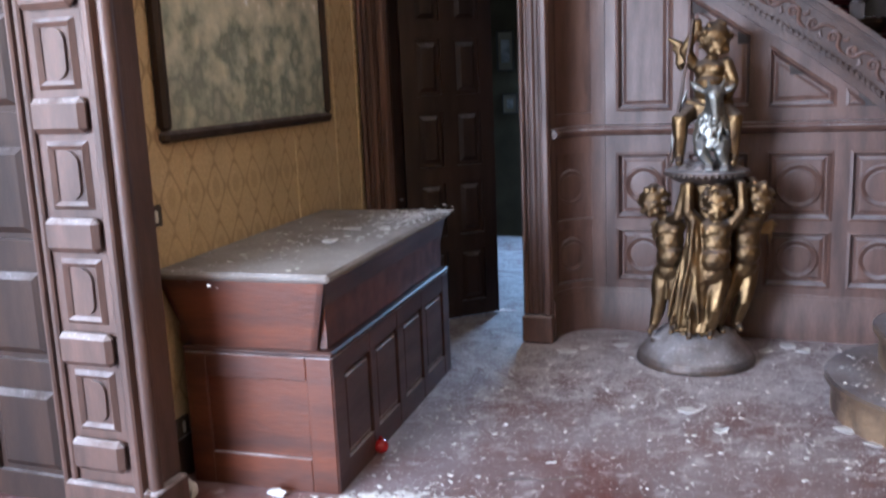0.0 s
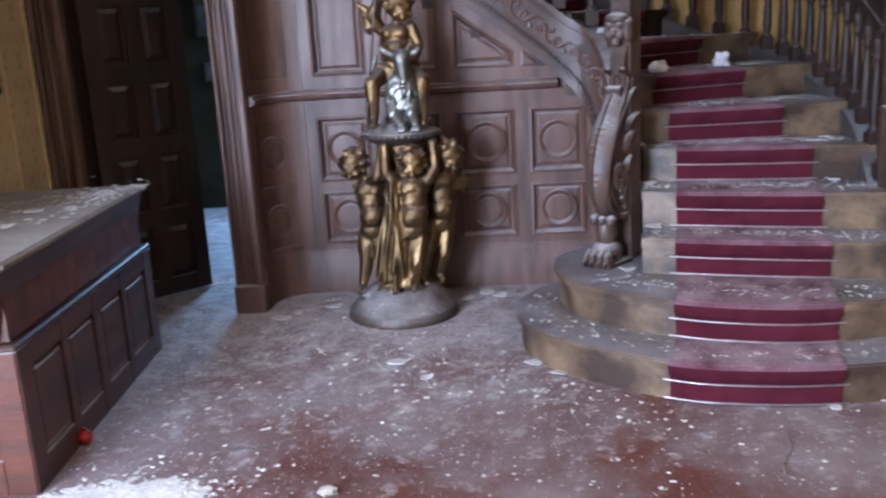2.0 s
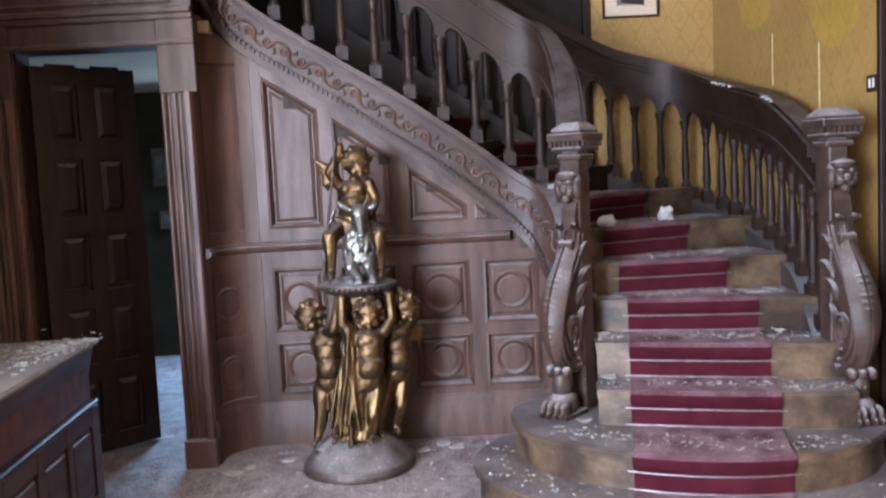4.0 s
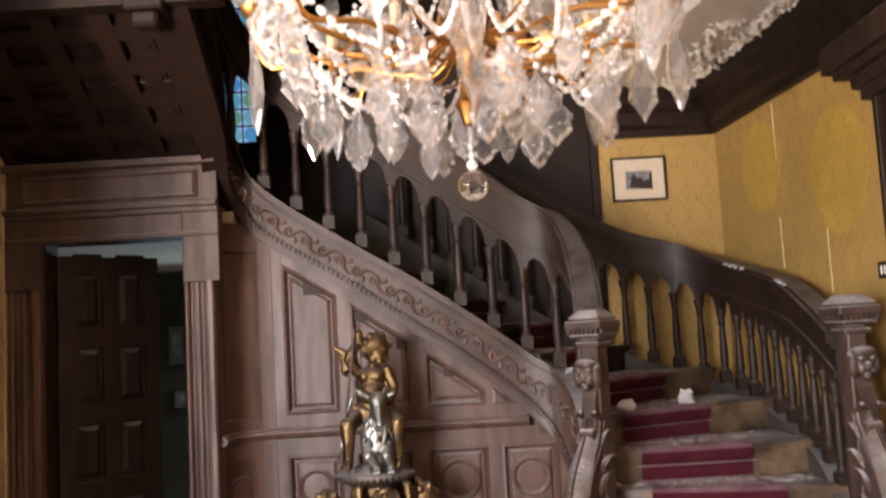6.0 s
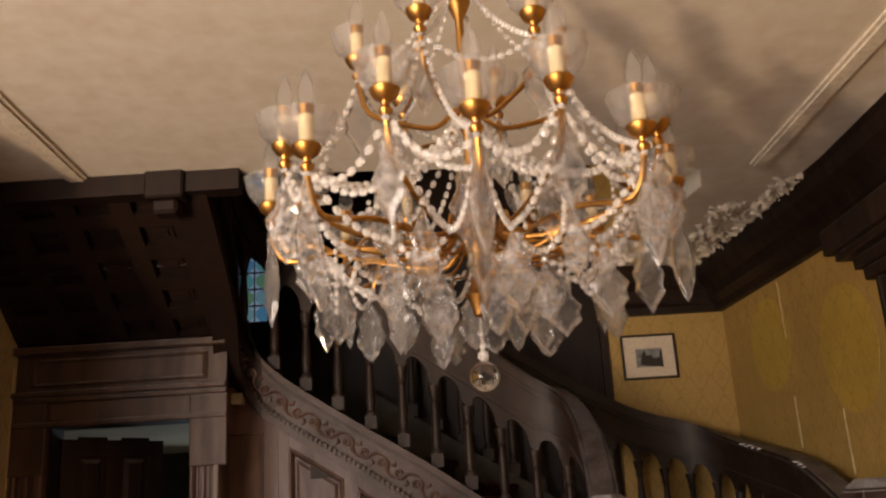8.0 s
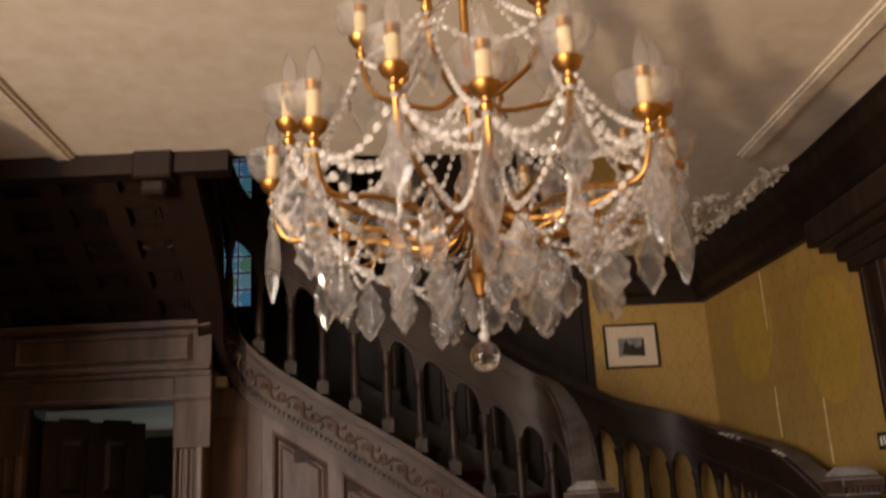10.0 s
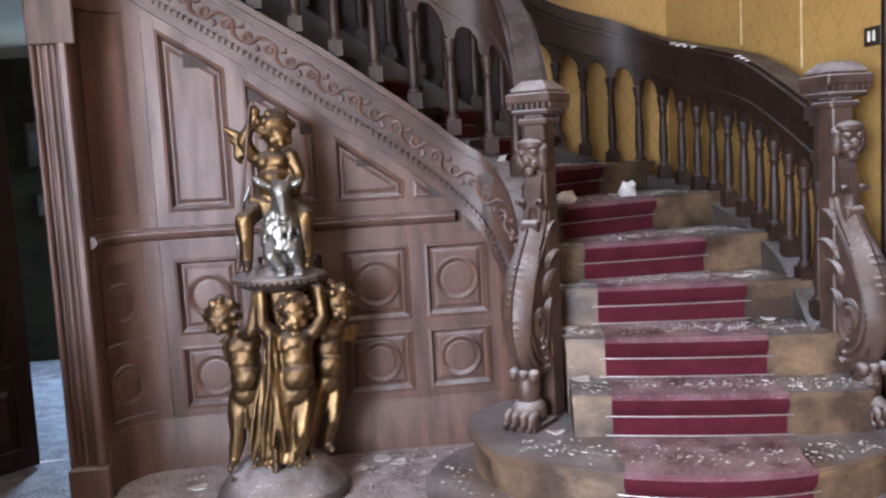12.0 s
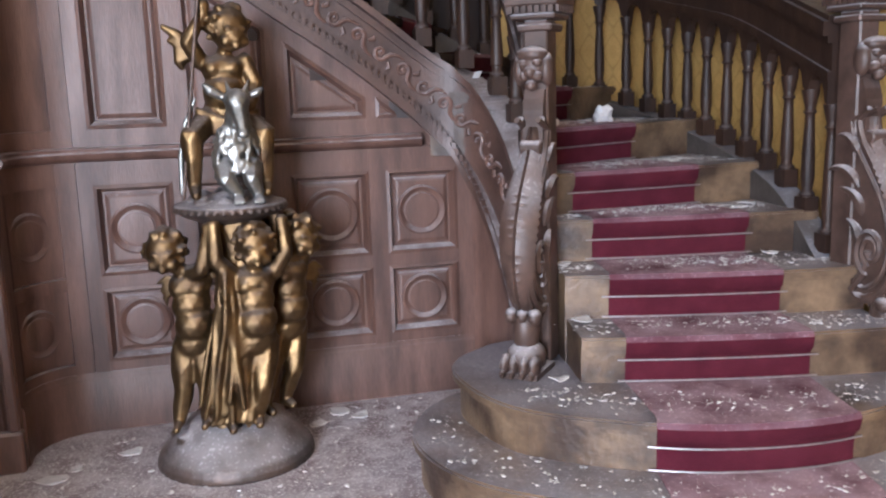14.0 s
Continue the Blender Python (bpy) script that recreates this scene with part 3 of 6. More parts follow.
for k in range(30):
    q, w = IN.at(0.95 + k * 0.094)
    if q[1] < 4.7 and q[0] > 0:
        break
    qa, _ = IN.at(0.95 + k * 0.094 - 0.03)
    qb, _ = IN.at(0.95 + k * 0.094 + 0.03)
    t3 = Vector((qb[0] - qa[0], qb[1] - qa[1], (qb[2] + qb[3] - qa[2] - qa[3]) / 2)).normalized()
    up = Vector((w.x, w.y, 0)).cross(t3)
    if up.z < 0:
        up = -up
    c0 = Vector((q[0], q[1], (q[2] + q[3]) / 2 - 0.005)) - Vector((w.x, w.y, 0)) * 0.048
    flip = 1 if k % 2 else -1
    pts = []
    for i in range(20):
        a = i * 0.42
        r = 0.031 * (1 - i / 24)
        pts.append(c0 + t3 * (r * math.cos(a) - 0.008) + up * flip * r * math.sin(a))
    pts = [c0 + t3 * 0.092 - up * flip * 0.036, c0 + t3 * 0.060 - up * flip * 0.034] + [c0 + t3 * 0.034 - up * flip * 0.021] + pts
    bm = nb()
    tube(bm, pts, [0.004, 0.008, 0.0105] + [0.0105 - 0.0003 * i for i in range(20)], 6)
    bmesh.ops.create_icosphere(bm, subdivisions=1, radius=0.010, matrix=Matrix.Translation(c0 - t3 * 0.008))
    tube(bm, [c0 + t3 * 0.040 + up * flip * 0.012, c0 + t3 * 0.058 + up * flip * 0.028, c0 + t3 * 0.052 + up * flip * 0.044], [0.008, 0.010, 0.003], 6)
    part("carved_scroll", bm, M_panel, stringer, smooth=True)
bm = nb()
IN.ribbon(bm, 1.3, IN.length, lambda q, s: q[2], lambda q, s: q[3] - 0.02, -0.04, 0.05, 110)
part("board", bm, M_string, stringer)
bm = nb()
IN.ribbon(bm, 0, 1.3, lambda q, s: q[2], lambda q, s: q[3] - 0.02, -0.04, 0.05, 50)
IN.ribbon(bm, 0, 1.3, lambda q, s: q[2] - 0.015, lambda q, s: q[2] + 0.055, -0.085, -0.035, 50)
IN.ribbon(bm, 0, 1.3, lambda q, s: q[3] - 0.045, lambda q, s: q[3] - 0.01, -0.085, 0.055, 50)
part("upper_board", bm, M_soffit, stringer, "dark board of the upper flight")
bm = nb()
IN.ribbon(bm, 1.3, IN.length, lambda q, s: q[2] - 0.015, lambda q, s: q[2] + 0.035, -0.085, -0.035, 110)
IN.ribbon(bm, 1.3, IN.length, lambda q, s: q[2] + 0.035, lambda q, s: q[2] + 0.055, -0.068, -0.035, 110)
IN.ribbon(bm, 1.3, IN.length, lambda q, s: q[3] - 0.085, lambda q, s: q[3] - 0.065, -0.056, -0.035, 110)
IN.ribbon(bm, 1.3, IN.length, lambda q, s: q[3] - 0.045, lambda q, s: q[3] - 0.01, -0.085, 0.055, 110)
part("moulding", bm, M_string, stringer)
# curb under the outer balusters
M_curb = material("curb_stone", (0.060, 0.050, 0.044), 0.6, second=(0.028, 0.022, 0.019), scale=6, detail_scale=45, bump=0.25, dust=((0.26, 0.255, 0.28), 0.55, 6))
bm = nb()
OUT.ribbon(bm, 0, OUT.length, lambda q, s: q[2] - 0.55, lambda q, s: q[2], -0.05, 0.06, 90)
setting("stair_curb", bm, M_curb, "dark dusty curb under the outer balusters", "stair curb")
# spandrel wall under the inner stringer round the curve to the newel
bm = nb()
IN.ribbon(bm, 3.05, IN.length, lambda q, s: 0.0, lambda q, s: q[2] + 0.01, -0.04, 0.02, 40)
setting("wall_spandrel_curve", bm, M_panel, "curved brown wooden wall under the stair", "wall")

# coffered underside of the upper flight
bm = nb()
SX0, SX1 = -2.75, -1.13


def under(u, w, d):
    """A point of the soffit: u across, w up the slope from 0 to 1, d below its board."""
    return (u, 4.80 - 0.94 * w - 0.51 * d, 2.74 + 0.56 * w - 0.86 * d)


def soffit_bar(u0, u1, w0, w1, d0, d1):
    prism(bm, [(u0, w0), (u1, w0), (u1, w1), (u0, w1)], lambda u, w: under(u, w, d0), lambda u, w: under(u, w, d1))


soffit_bar(SX0, SX1, -0.05, 1.05, 0.0, -0.08)
for i in range(9):
    u = SX1 - 0.27 * i
    soffit_bar(u - 0.10, u, 0.0, 1.0, 0.0, 0.045)
for j in range(6):
    w = j / 5
    for i in range(8):
        u = SX1 - 0.27 * i
        soffit_bar(u - 0.27, u - 0.10, w - 0.04, w + 0.04, 0.0, 0.043)
for i in range(6):
    u = SX1 - 0.27 * i - 0.10
    for j in range(5):
        w = j / 5
        soffit_bar(u - 0.125, u - 0.045, w + 0.085, w + 0.115, 0.0, 0.022)
        soffit_bar(u - 0.15, u - 0.02, w + 0.06, w + 0.14, 0.0, 0.012)
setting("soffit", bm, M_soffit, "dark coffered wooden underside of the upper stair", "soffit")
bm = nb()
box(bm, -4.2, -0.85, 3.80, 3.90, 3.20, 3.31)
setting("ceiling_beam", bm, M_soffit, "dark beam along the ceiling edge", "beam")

# ---- panelled wall ----
def zs(x):
    for a, b in zip(INNER, INNER[1:]):
        if a[0] <= x <= b[0] and a[1] > 4.9:
            return a[2] + (x - a[0]) / (b[0] - a[0]) * (b[2] - a[2])
    return 0.9


panelling = tagged(empty("wall_panelling"), "brown wooden panelling with round raised panels", "panelling", "", "structure")
FRONT = lambda y: (lambda x, z: (x, y, z))


def slab(name, pts, y0, y1, mat=M_panel, label=""):
    return part(name, prism(nb(), pts, FRONT(y0), FRONT(y1)), mat, panelling, label)


slab("backboard", [(-0.95, 0), (0.78, 0), (0.78, zs(0.78) + 0.05), (0.53, 1.25), (-0.95, 2.3)], 5.145, 5.2)
# stiles
COLS = [(-0.87, -0.56), (-0.485, -0.15), (-0.075, 0.262), (0.338, 0.66)]
for x0, x1 in ((-0.928, -0.87), (-0.56, -0.485), (-0.15, -0.075), (0.262, 0.338), (0.66, 0.78)):
    slab("stile", [(x0, 0.25), (x1, 0.25), (x1, zs(x1) + 0.06), (x0, zs(x0) + 0.06)], 5.11, 5.15)
for z0, z1 in ((0.25, 0.295), (0.608, 0.66), (1.035, 1.13), (1.19, 1.26)):
    for a, b in zip(COLS, COLS[1:] + [None]):
        if z0 < 1.2 or a[1] < 0.3:
            slab("rail", [(a[0], z0), (a[1], z0), (a[1], z1), (a[0], z1)], 5.112, 5.15)


def ring_frame(bm, outer, inner, y0, y1, y2):
    """A moulding between two like polygons, from depth y0 at the outer edge over y1 to y2 at the inner."""
    n = len(outer)
    A = [bm.verts.new((x, y0, z)) for x, z in outer]
    mid = [((a[0] + b[0]) / 2, (a[1] + b[1]) / 2) for a, b in zip(outer, inner)]
    Bv = [bm.verts.new((x, y1, z)) for x, z in mid]
    C = [bm.verts.new((x, y2, z)) for x, z in inner]
    for P, Q in ((A, Bv), (Bv, C)):
        for i in range(n):
            j = (i + 1) % n
            bm.faces.new((P[i], P[j], Q[j], Q[i]))


def inset(pts, d):
    out, n = [], len(pts)
    for i in range(n):
        p, a, b = Vector(pts[i]), Vector(pts[i - 1]), Vector(pts[(i + 1) % n])
        u, w = (p - a).normalized(), (b - p).normalized()
        n1, n2 = Vector((-u.y, u.x)), Vector((-w.y, w.x))
        k = (n1 + n2) / max(0.2, 1 + n1.dot(n2))
        out.append(tuple(p + k * d))
    return out


def framed_panel(pts, disc=False):
    bm = nb()
    ring_frame(bm, pts, inset(pts, 0.03), 5.108, 5.103, 5.142)
    part("moulding", bm, M_panel, panelling)
    f = inset(pts, 0.038)
    bm = nb()
    ring_frame(bm, f, inset(f, 0.02), 5.146, 5.138, 5.134)
    bm.faces.new([bm.verts.new((x, 5.134, z)) for x, z in inset(f, 0.02)])
    part("panel", bm, M_panel, panelling)
    if disc:
        cx, cz = sum(p[0] for p in f) / 4, sum(p[1] for p in f) / 4
        r = min(f[1][0] - f[0][0], f[2][1] - f[1][1]) / 2 - 0.012
        bm = nb()
        lathe(bm, [(r, -0.01), (r, 0.012), (r - 0.008, 0.018), (r - 0.020, 0.010), (r - 0.028, 0.004), (r - 0.034, 0.005), (r - 0.036, 0.008), (r * 0.4, 0.009), (0.01, 0.009)], segs=40, m=Matrix.Translation((cx, 5.134, cz)) @ Matrix.Rotation(radians(90), 4, "X"))
        part("roundel", bm, M_panel, panelling, smooth=True)


for x0, x1 in COLS:
    framed_panel([(x0, 0.295), (x1, 0.295), (x1, 0.608), (x0, 0.608)], True)
    framed_panel([(x0, 0.66), (x1, 0.66), (x1, 1.035), (x0, 1.035)], True)
for x0, x1 in COLS[:3]:
    framed_panel([(x0, 1.26), (x1, 1.26), (x1, zs(x1) - 0.075), (x0, zs(x0) - 0.075)])
for x0, x1 in COLS[:3]:
    slab("rail", [(x0, zs(x0) - 0.075), (x1, zs(x1) - 0.075), (x1, zs(x1) + 0.03), (x0, zs(x0) + 0.03)], 5.112, 5.15)
framed_panel([(0.305, 1.26), (0.42, 1.26), (0.305, 1.355)])
slab("rail", [(0.338, 1.19), (0.54, 1.19), (0.338, 1.36)], 5.114, 5.15)
# plinth and dado rail follow the wall round the hollow corner
HOLLOW = [(-1.168, 4.80)] + [(-0.93 - 0.24 * math.cos(a), 4.87 + 0.24 * math.sin(a)) for a in [i * math.pi / 2 / 10 for i in range(11)]]
LINE = [(x, y, 0) for x, y in HOLLOW] + [(0.50, 5.11, 0)]
part("dado_rail", sweep(nb(), [(0.0, 1.13), (-0.02, 1.135), (-0.035, 1.15), (-0.04, 1.165), (-0.028, 1.172), (-0.03, 1.185), (0.0, 1.19)], LINE), M_panel, panelling, smooth=True)
LINE2 = [(x, y, 0) for x, y in HOLLOW] + [(0.78, 5.11, 0)]
part("plinth", sweep(nb(), [(0.03, 0.0), (-0.012, 0.0), (-0.012, 0.22), (-0.004, 0.235), (0.0, 0.255), (0.03, 0.255)], LINE2), M_panel, panelling, smooth=True)
HL = [(x, y, 0) for x, y in HOLLOW]
part("curved_panel", sweep(nb(), [(0.08, 0.0), (0.03, 0.0), (0.03, 2.6), (0.08, 2.6)], HL), M_panel, panelling, smooth=True)
for z0, z1 in ((0.255, 0.295), (0.608, 0.66), (1.035, 1.13), (1.19, 1.26), (2.2, 2.45)):
    part("curved_rail", sweep(nb(), [(0.03, z0), (0.003, z0), (0.003, z1), (0.03, z1)], HL), M_panel, panelling, smooth=True)
for k in (0, 9):
    part("curved_stile", sweep(nb(), [(0.03, 0.25), (0.0, 0.25), (0.0, 2.45), (0.03, 2.45)], HL[k:k + 3]), M_panel, panelling, smooth=True)

for z in (0.45, 0.845):
    bm = nb()
    a = math.pi / 4
    lathe(bm, [(0.10, -0.005), (0.10, 0.006), (0.092, 0.012), (0.08, 0.006), (0.07, 0.003), (0.066, 0.006), (0.01, 0.007)], segs=32, m=Matrix.Translation((-0.93 - 0.268 * math.cos(a), 4.87 + 0.268 * math.sin(a), z)) @ Matrix.Rotation(math.pi / 4, 4, "Z") @ Matrix.Rotation(radians(90), 4, "X"))
    part("roundel", bm, M_panel, panelling, smooth=True)

# ---- cornice ----
bm = nb()
PROF = [(0, 0), (-0.05, 0.0), (-0.06, 0.05), (-0.10, 0.09), (-0.12, 0.16), (-0.19, 0.23), (-0.20, 0.30), (-0.22, 0.33), (0, 0.33)]
sweep(bm, [(-o, u) for o, u in PROF], [(1.25, 6.22, 2.97), (2.03, 6.22, 2.97), (2.2, 4.15, 2.97), (2.2, -3.0, 2.97)][::-1])
setting("cornice", bm, M_soffit, "heavy dark wooden cornice", "cornice")

# ---- doors, casings and pilaster ----
def raised_field(bm, x0, x1, z0, z1, y, depth):
    """A bevelled panel on a face that looks towards -y."""
    a, c = [(x0, z0), (x1, z0), (x1, z1), (x0, z1)], 0.025
    A = [bm.verts.new((x, y, z)) for x, z in a]
    B = [bm.verts.new((x + (c if x == x0 else -c), y - depth, z + (c if z == z0 else -c))) for x, z in a]
    for i in range(4):
        bm.faces.new((A[i], A[(i + 1) % 4], B[(i + 1) % 4], B[i]))
    bm.faces.new(B)


def panel_door(name, m, w, h, rows, label):
    """A door leaf of two panel columns, hinged at its local x = 0, its face towards local -y."""
    door = tagged(empty(name), label, "door", "", "structure")
    b = nb()
    box(b, 0, w, -0.02, 0.02, 0.015, h, m)
    part("leaf", b, M_dark, door)
    b = nb()
    st = 0.09
    xs = [(0, st), (w / 2 - st / 2, w / 2 + st / 2), (w - st, w)]
    for x0, x1 in xs:
        box(b, x0, x1, -0.04, -0.02, 0.015, h, m)
    zz = [0.015 + (h - 0.1) * i / rows for i in range(rows + 1)]
    for z in zz:
        for x0, x1 in ((st, w / 2 - st / 2), (w / 2 + st / 2, w - st)):
            box(b, x0, x1, -0.04, -0.02, z, z + 0.10, m)
    part("frame", b, M_dark, door)
    for z in zz[:-1]:
        for x0, x1 in ((st, w / 2 - st / 2), (w / 2 + st / 2, w - st)):
            b = nb()
            raised_field(b, x0 + 0.02, x1 - 0.02, z + 0.12, z + (h - 0.1) / rows - 0.02, -0.02, 0.019)
            bmesh.ops.transform(b, matrix=m, verts=b.verts)
            part("panel", b, M_dark, door)
    return door


panel_door("door_1", pose(-2.10, 4.93, 0, 0, 0, 46), 0.60, 2.22, 5, "dark panelled wooden door standing ajar")
panel_door("door_2", pose(-3.2, 2.42, 0), 0.90, 2.3, 5, "dark panelled side door, closed")


def fluted(bm, x0, x1, y, z0, z1, ribs):
    """A moulded casing board on a face towards -y: stepped ribs of uneven width."""
    box(bm, x0, x1, y - 0.02, y, z0, z1)
    for a, b, d in ribs:
        box(bm, x0 + a * (x1 - x0), x0 + b * (x1 - x0), y - 0.02 - d, y - 0.02, z0, z1, None, min(d * 0.45, 0.008))


M_pil = material("pilaster_wood", (0.082, 0.045, 0.033), 0.52, second=(0.040, 0.021, 0.015), scale=2.6, stretch=(5, 5, 0.8), detail_scale=30, bump=0.16, dust=(DUST, 0.6, 9))
RIBS = [(0.02, 0.16, 0.03), (0.2, 0.3, 0.012), (0.36, 0.52, 0.02), (0.58, 0.66, 0.01), (0.74, 0.98, 0.035)]
casing = tagged(empty("door_casing"), "fluted brown wooden door casing with a panelled head", "door casing", "", "structure")
for x0, x1 in ((-2.275, -2.10), (-1.33, -1.165)):
    b = nb()
    fluted(b, x0, x1, 4.798, 0.16, 2.27, RIBS)
    part("jamb", b, M_panel, casing)
    b = nb()
    box(b, x0 - 0.006, x1 + 0.006, 4.735, 4.798, 0, 0.16, None, 0.008)
    part("plinth_block", b, M_panel, casing)
# head and ears use the darker pilaster wood, holding the shade under the soffit
b = nb()
box(b, -2.30, -1.14, 4.765, 4.798, 2.27, 2.72)
for z0, z1, d in ((2.27, 2.30, 0.03), (2.40, 2.43, 0.035), (2.43, 2.46, 0.06), (2.66, 2.70, 0.07)):
    box(b, -2.31, -1.13, 4.765 - d, 4.765, z0, z1, None, 0.006)
part("head", b, M_pil, casing)
b = nb()
ring_frame(b, [(-2.2, 2.485), (-1.24, 2.485), (-1.24, 2.64), (-2.2, 2.64)], [(-2.17, 2.51), (-1.27, 2.51), (-1.27, 2.615), (-2.17, 2.615)], 4.762, 4.752, 4.762)
part("moulding", b, M_pil, casing)
for x0, x1 in ((-2.31, -2.10), (-1.33, -1.13)):
    b = nb()
    box(b, x0, x1, 4.742, 4.765, 2.02, 2.40, None, 0.006)
    part("ear", b, M_pil, casing)
b = nb()
box(b, -2.11, -2.09, 4.80, 4.96, 0, 2.27)
box(b, -1.34, -1.32, 4.80, 4.96, 0, 2.27)
part("lining", b, M_dark, casing)

pil = tagged(empty("pilaster"), "carved brown wooden pilaster with alternating blocks and panels", "pilaster", "", "structure")
b = nb()
box(b, -2.33, -1.975, 2.345, 2.50, 0, CEIL)
part("core", b, M_pil, pil)
for x0, x1, d in ((-2.335, -2.315, 0.035), (-2.312, -2.285, 0.02), (-2.045, -2.02, 0.02), (-2.018, -1.985, 0.045)):
    b = nb()
    box(b, x0, x1, 2.345 - d, 2.345, 0.12, CEIL, None, 0.007)
    part("edge_moulding", b, M_pil, pil)
b = nb()
lathe(b, [(0.028, 0.14), (0.028, CEIL)], (-1.975, 2.36, 0), 12)
box(b, -2.0, -1.94, 2.32, 2.5, 0, 0.14, None, 0.008)
part("corner_bead", b, M_pil, pil, smooth=True)
zb = [0.20, 0.58, 0.97, 1.36, 1.75, 2.14, 2.53, 2.92]
for z in zb:
    b = nb()
    box(b, -2.275, -2.055, 2.30, 2.345, z, z + 0.115, None, 0.018)
    part("block", b, M_pil, pil)
for i, (z0, z1) in enumerate(zip(zb, zb[1:])):
    a, c = z0 + 0.14, z1 - 0.025
    b = nb()
    ring_frame(b, [(-2.25, a), (-2.08, a), (-2.08, c), (-2.25, c)], [(-2.222, a + 0.028), (-2.108, a + 0.028), (-2.108, c - 0.028), (-2.222, c - 0.028)], 2.343, 2.328, 2.340)
    part("moulding", b, M_pil, pil)
    pts = [(-2.165 + 0.042 * math.cos(t), (c - 0.075 if math.sin(t) >= 0 else a + 0.075) + 0.042 * math.sin(t)) for t in [2 * math.pi * k / 24 for k in range(24)]]
    part("cartouche", prism(nb(), pts, FRONT(2.333), FRONT(2.345)), M_pil, pil)
b = nb()
box(b, -2.34, -1.97, 2.31, 2.345, 0, 0.15, None, 0.01)
part("foot", b, M_pil, pil)

# right-hand casing beside the stair, with its dark head
rc = tagged(empty("door_casing"), "reddish brown wooden casing beside the stair", "door casing", "", "structure")
for y0, y1, d in ((4.13, 4.17, 0.05), (4.02, 4.13, 0.025), (3.985, 4.02, 0.045), (3.3, 3.985, 0.015)):
    b = nb()
    box(b, 2.20 - d, 2.21, y0, y1, 0, 2.68, None, 0.006)
    part("casing_strip", b, M_rail if d > 0.02 else M_panel, rc)
b = nb()
for d, z0, z1 in ((0.07, 2.68, 2.74), (0.10, 2.74, 2.80), (0.16, 2.80, 2.84), (0.20, 2.84, 2.97)):
    box(b, 2.2 - d, 2.21, 3.3, 4.17 + d * 0.9, z0, z1, None, 0.006)
part("head", b, M_dark, rc)

# skirting on the papered wall
b = nb()
prism(b, [(left_x(2.5) + 0.02, 2.5), (left_x(4.75) + 0.02, 4.75), (left_x(4.75), 4.75), (left_x(2.5), 2.5)], lambda x, y: (x, y, 0), lambda x, y: (x, y, 0.16))
setting("baseboard", b, M_dark, "dark wooden skirting board", "baseboard")

# ---- dough chest ----
def desk():
    thing = tagged(empty("dough_chest"), "dusty reddish wooden chest with a flared bin and panelled base", "chest")
    m = pose(-1.475, 2.75, 0, 0, 0, 4.0)
    L, D = 1.46, 0.60
    b = nb()
    box(b, -D, -0.012, 0.012, L, 0.03, 0.52, m)
    part("body", b, M_desk, thing)
    b = nb()
    for x0, x1, z0, z1 in ((-D, -D + 0.09, 0, 0.52), (-0.10, 0, 0, 0.52), (-D + 0.09, -0.10, 0.0, 0.13), (-D + 0.09, -0.10, 0.43, 0.52)):
        box(b, x0, x1, -0.006, 0.012, z0, z1, m, 0.003)
    part("end_frame", b, M_desk, thing)
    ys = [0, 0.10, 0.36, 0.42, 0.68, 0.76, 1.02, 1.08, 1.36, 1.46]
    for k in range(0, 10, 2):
        part("front_stile", box(nb(), -0.012, 0.006, ys[k], ys[k + 1], 0, 0.52, m, 0.003), M_desk_shaded, thing)
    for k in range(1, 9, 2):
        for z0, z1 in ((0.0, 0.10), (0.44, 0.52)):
            part("front_rail", box(nb(), -0.012, 0.004, ys[k], ys[k + 1], z0, z1, m), M_desk_shaded, thing)
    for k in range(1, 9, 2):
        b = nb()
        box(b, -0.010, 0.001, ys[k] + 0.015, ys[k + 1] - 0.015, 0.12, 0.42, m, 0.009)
        part("door" if k in (3, 5) else "panel", b, M_desk_shaded, thing)
    b = nb()
    box(b, -D - 0.004, 0.010, -0.010, L + 0.006, 0.522, 0.545, m, 0.007)
    part("moulding", b, M_mould, thing)
    lo = [(-D + 0.03, 0.004), (-0.055, 0.004), (-0.055, L), (-D + 0.03, L)]
    hi = [(-D - 0.07, -0.02), (0.0, -0.02), (0.0, L + 0.02), (-D - 0.07, L + 0.02)]

    def face(name, i, mat):
        j = (i + 1) % 4
        b = nb()
        q = [Vector((*lo[i], 0.545)), Vector((*lo[j], 0.545)), Vector((*hi[j], 0.80)), Vector((*hi[i], 0.80))]
        c = sum(q, Vector()) / 4
        inn = Vector((-0.3 - c.x, 0.73 - c.y, 0)).normalized() * 0.025
        if abs(inn.x) > abs(inn.y):
            inn.y = 0
        else:
            inn.x = 0
        A = [b.verts.new(m @ p) for p in q]
        B = [b.verts.new(m @ (p + inn)) for p in q]
        b.faces.new(A)
        b.faces.new(B[::-1])
        for u in range(4):
            w = (u + 1) % 4
            b.faces.new((A[u], B[u], B[w], A[w]))
        part(name, b, mat, thing)

    # ends take the lighter wood, long sides the copy with shade in it
    for i, mat in enumerate((M_desk, M_desk_shaded, M_desk, M_desk_shaded)):
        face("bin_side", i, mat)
    b = nb()
    box(b, -D - 0.02, -0.02, 0.02, L - 0.02, 0.55, 0.79, m)
    part("bin_inside", b, M_desk, thing)
    b = nb()
    box(b, -D - 0.09, 0.025, -0.035, L + 0.035, 0.80, 0.832, m, 0.012)
    part("lid", b, M_lid, thing, "flat lid covered in grey dust and plaster")
    return thing


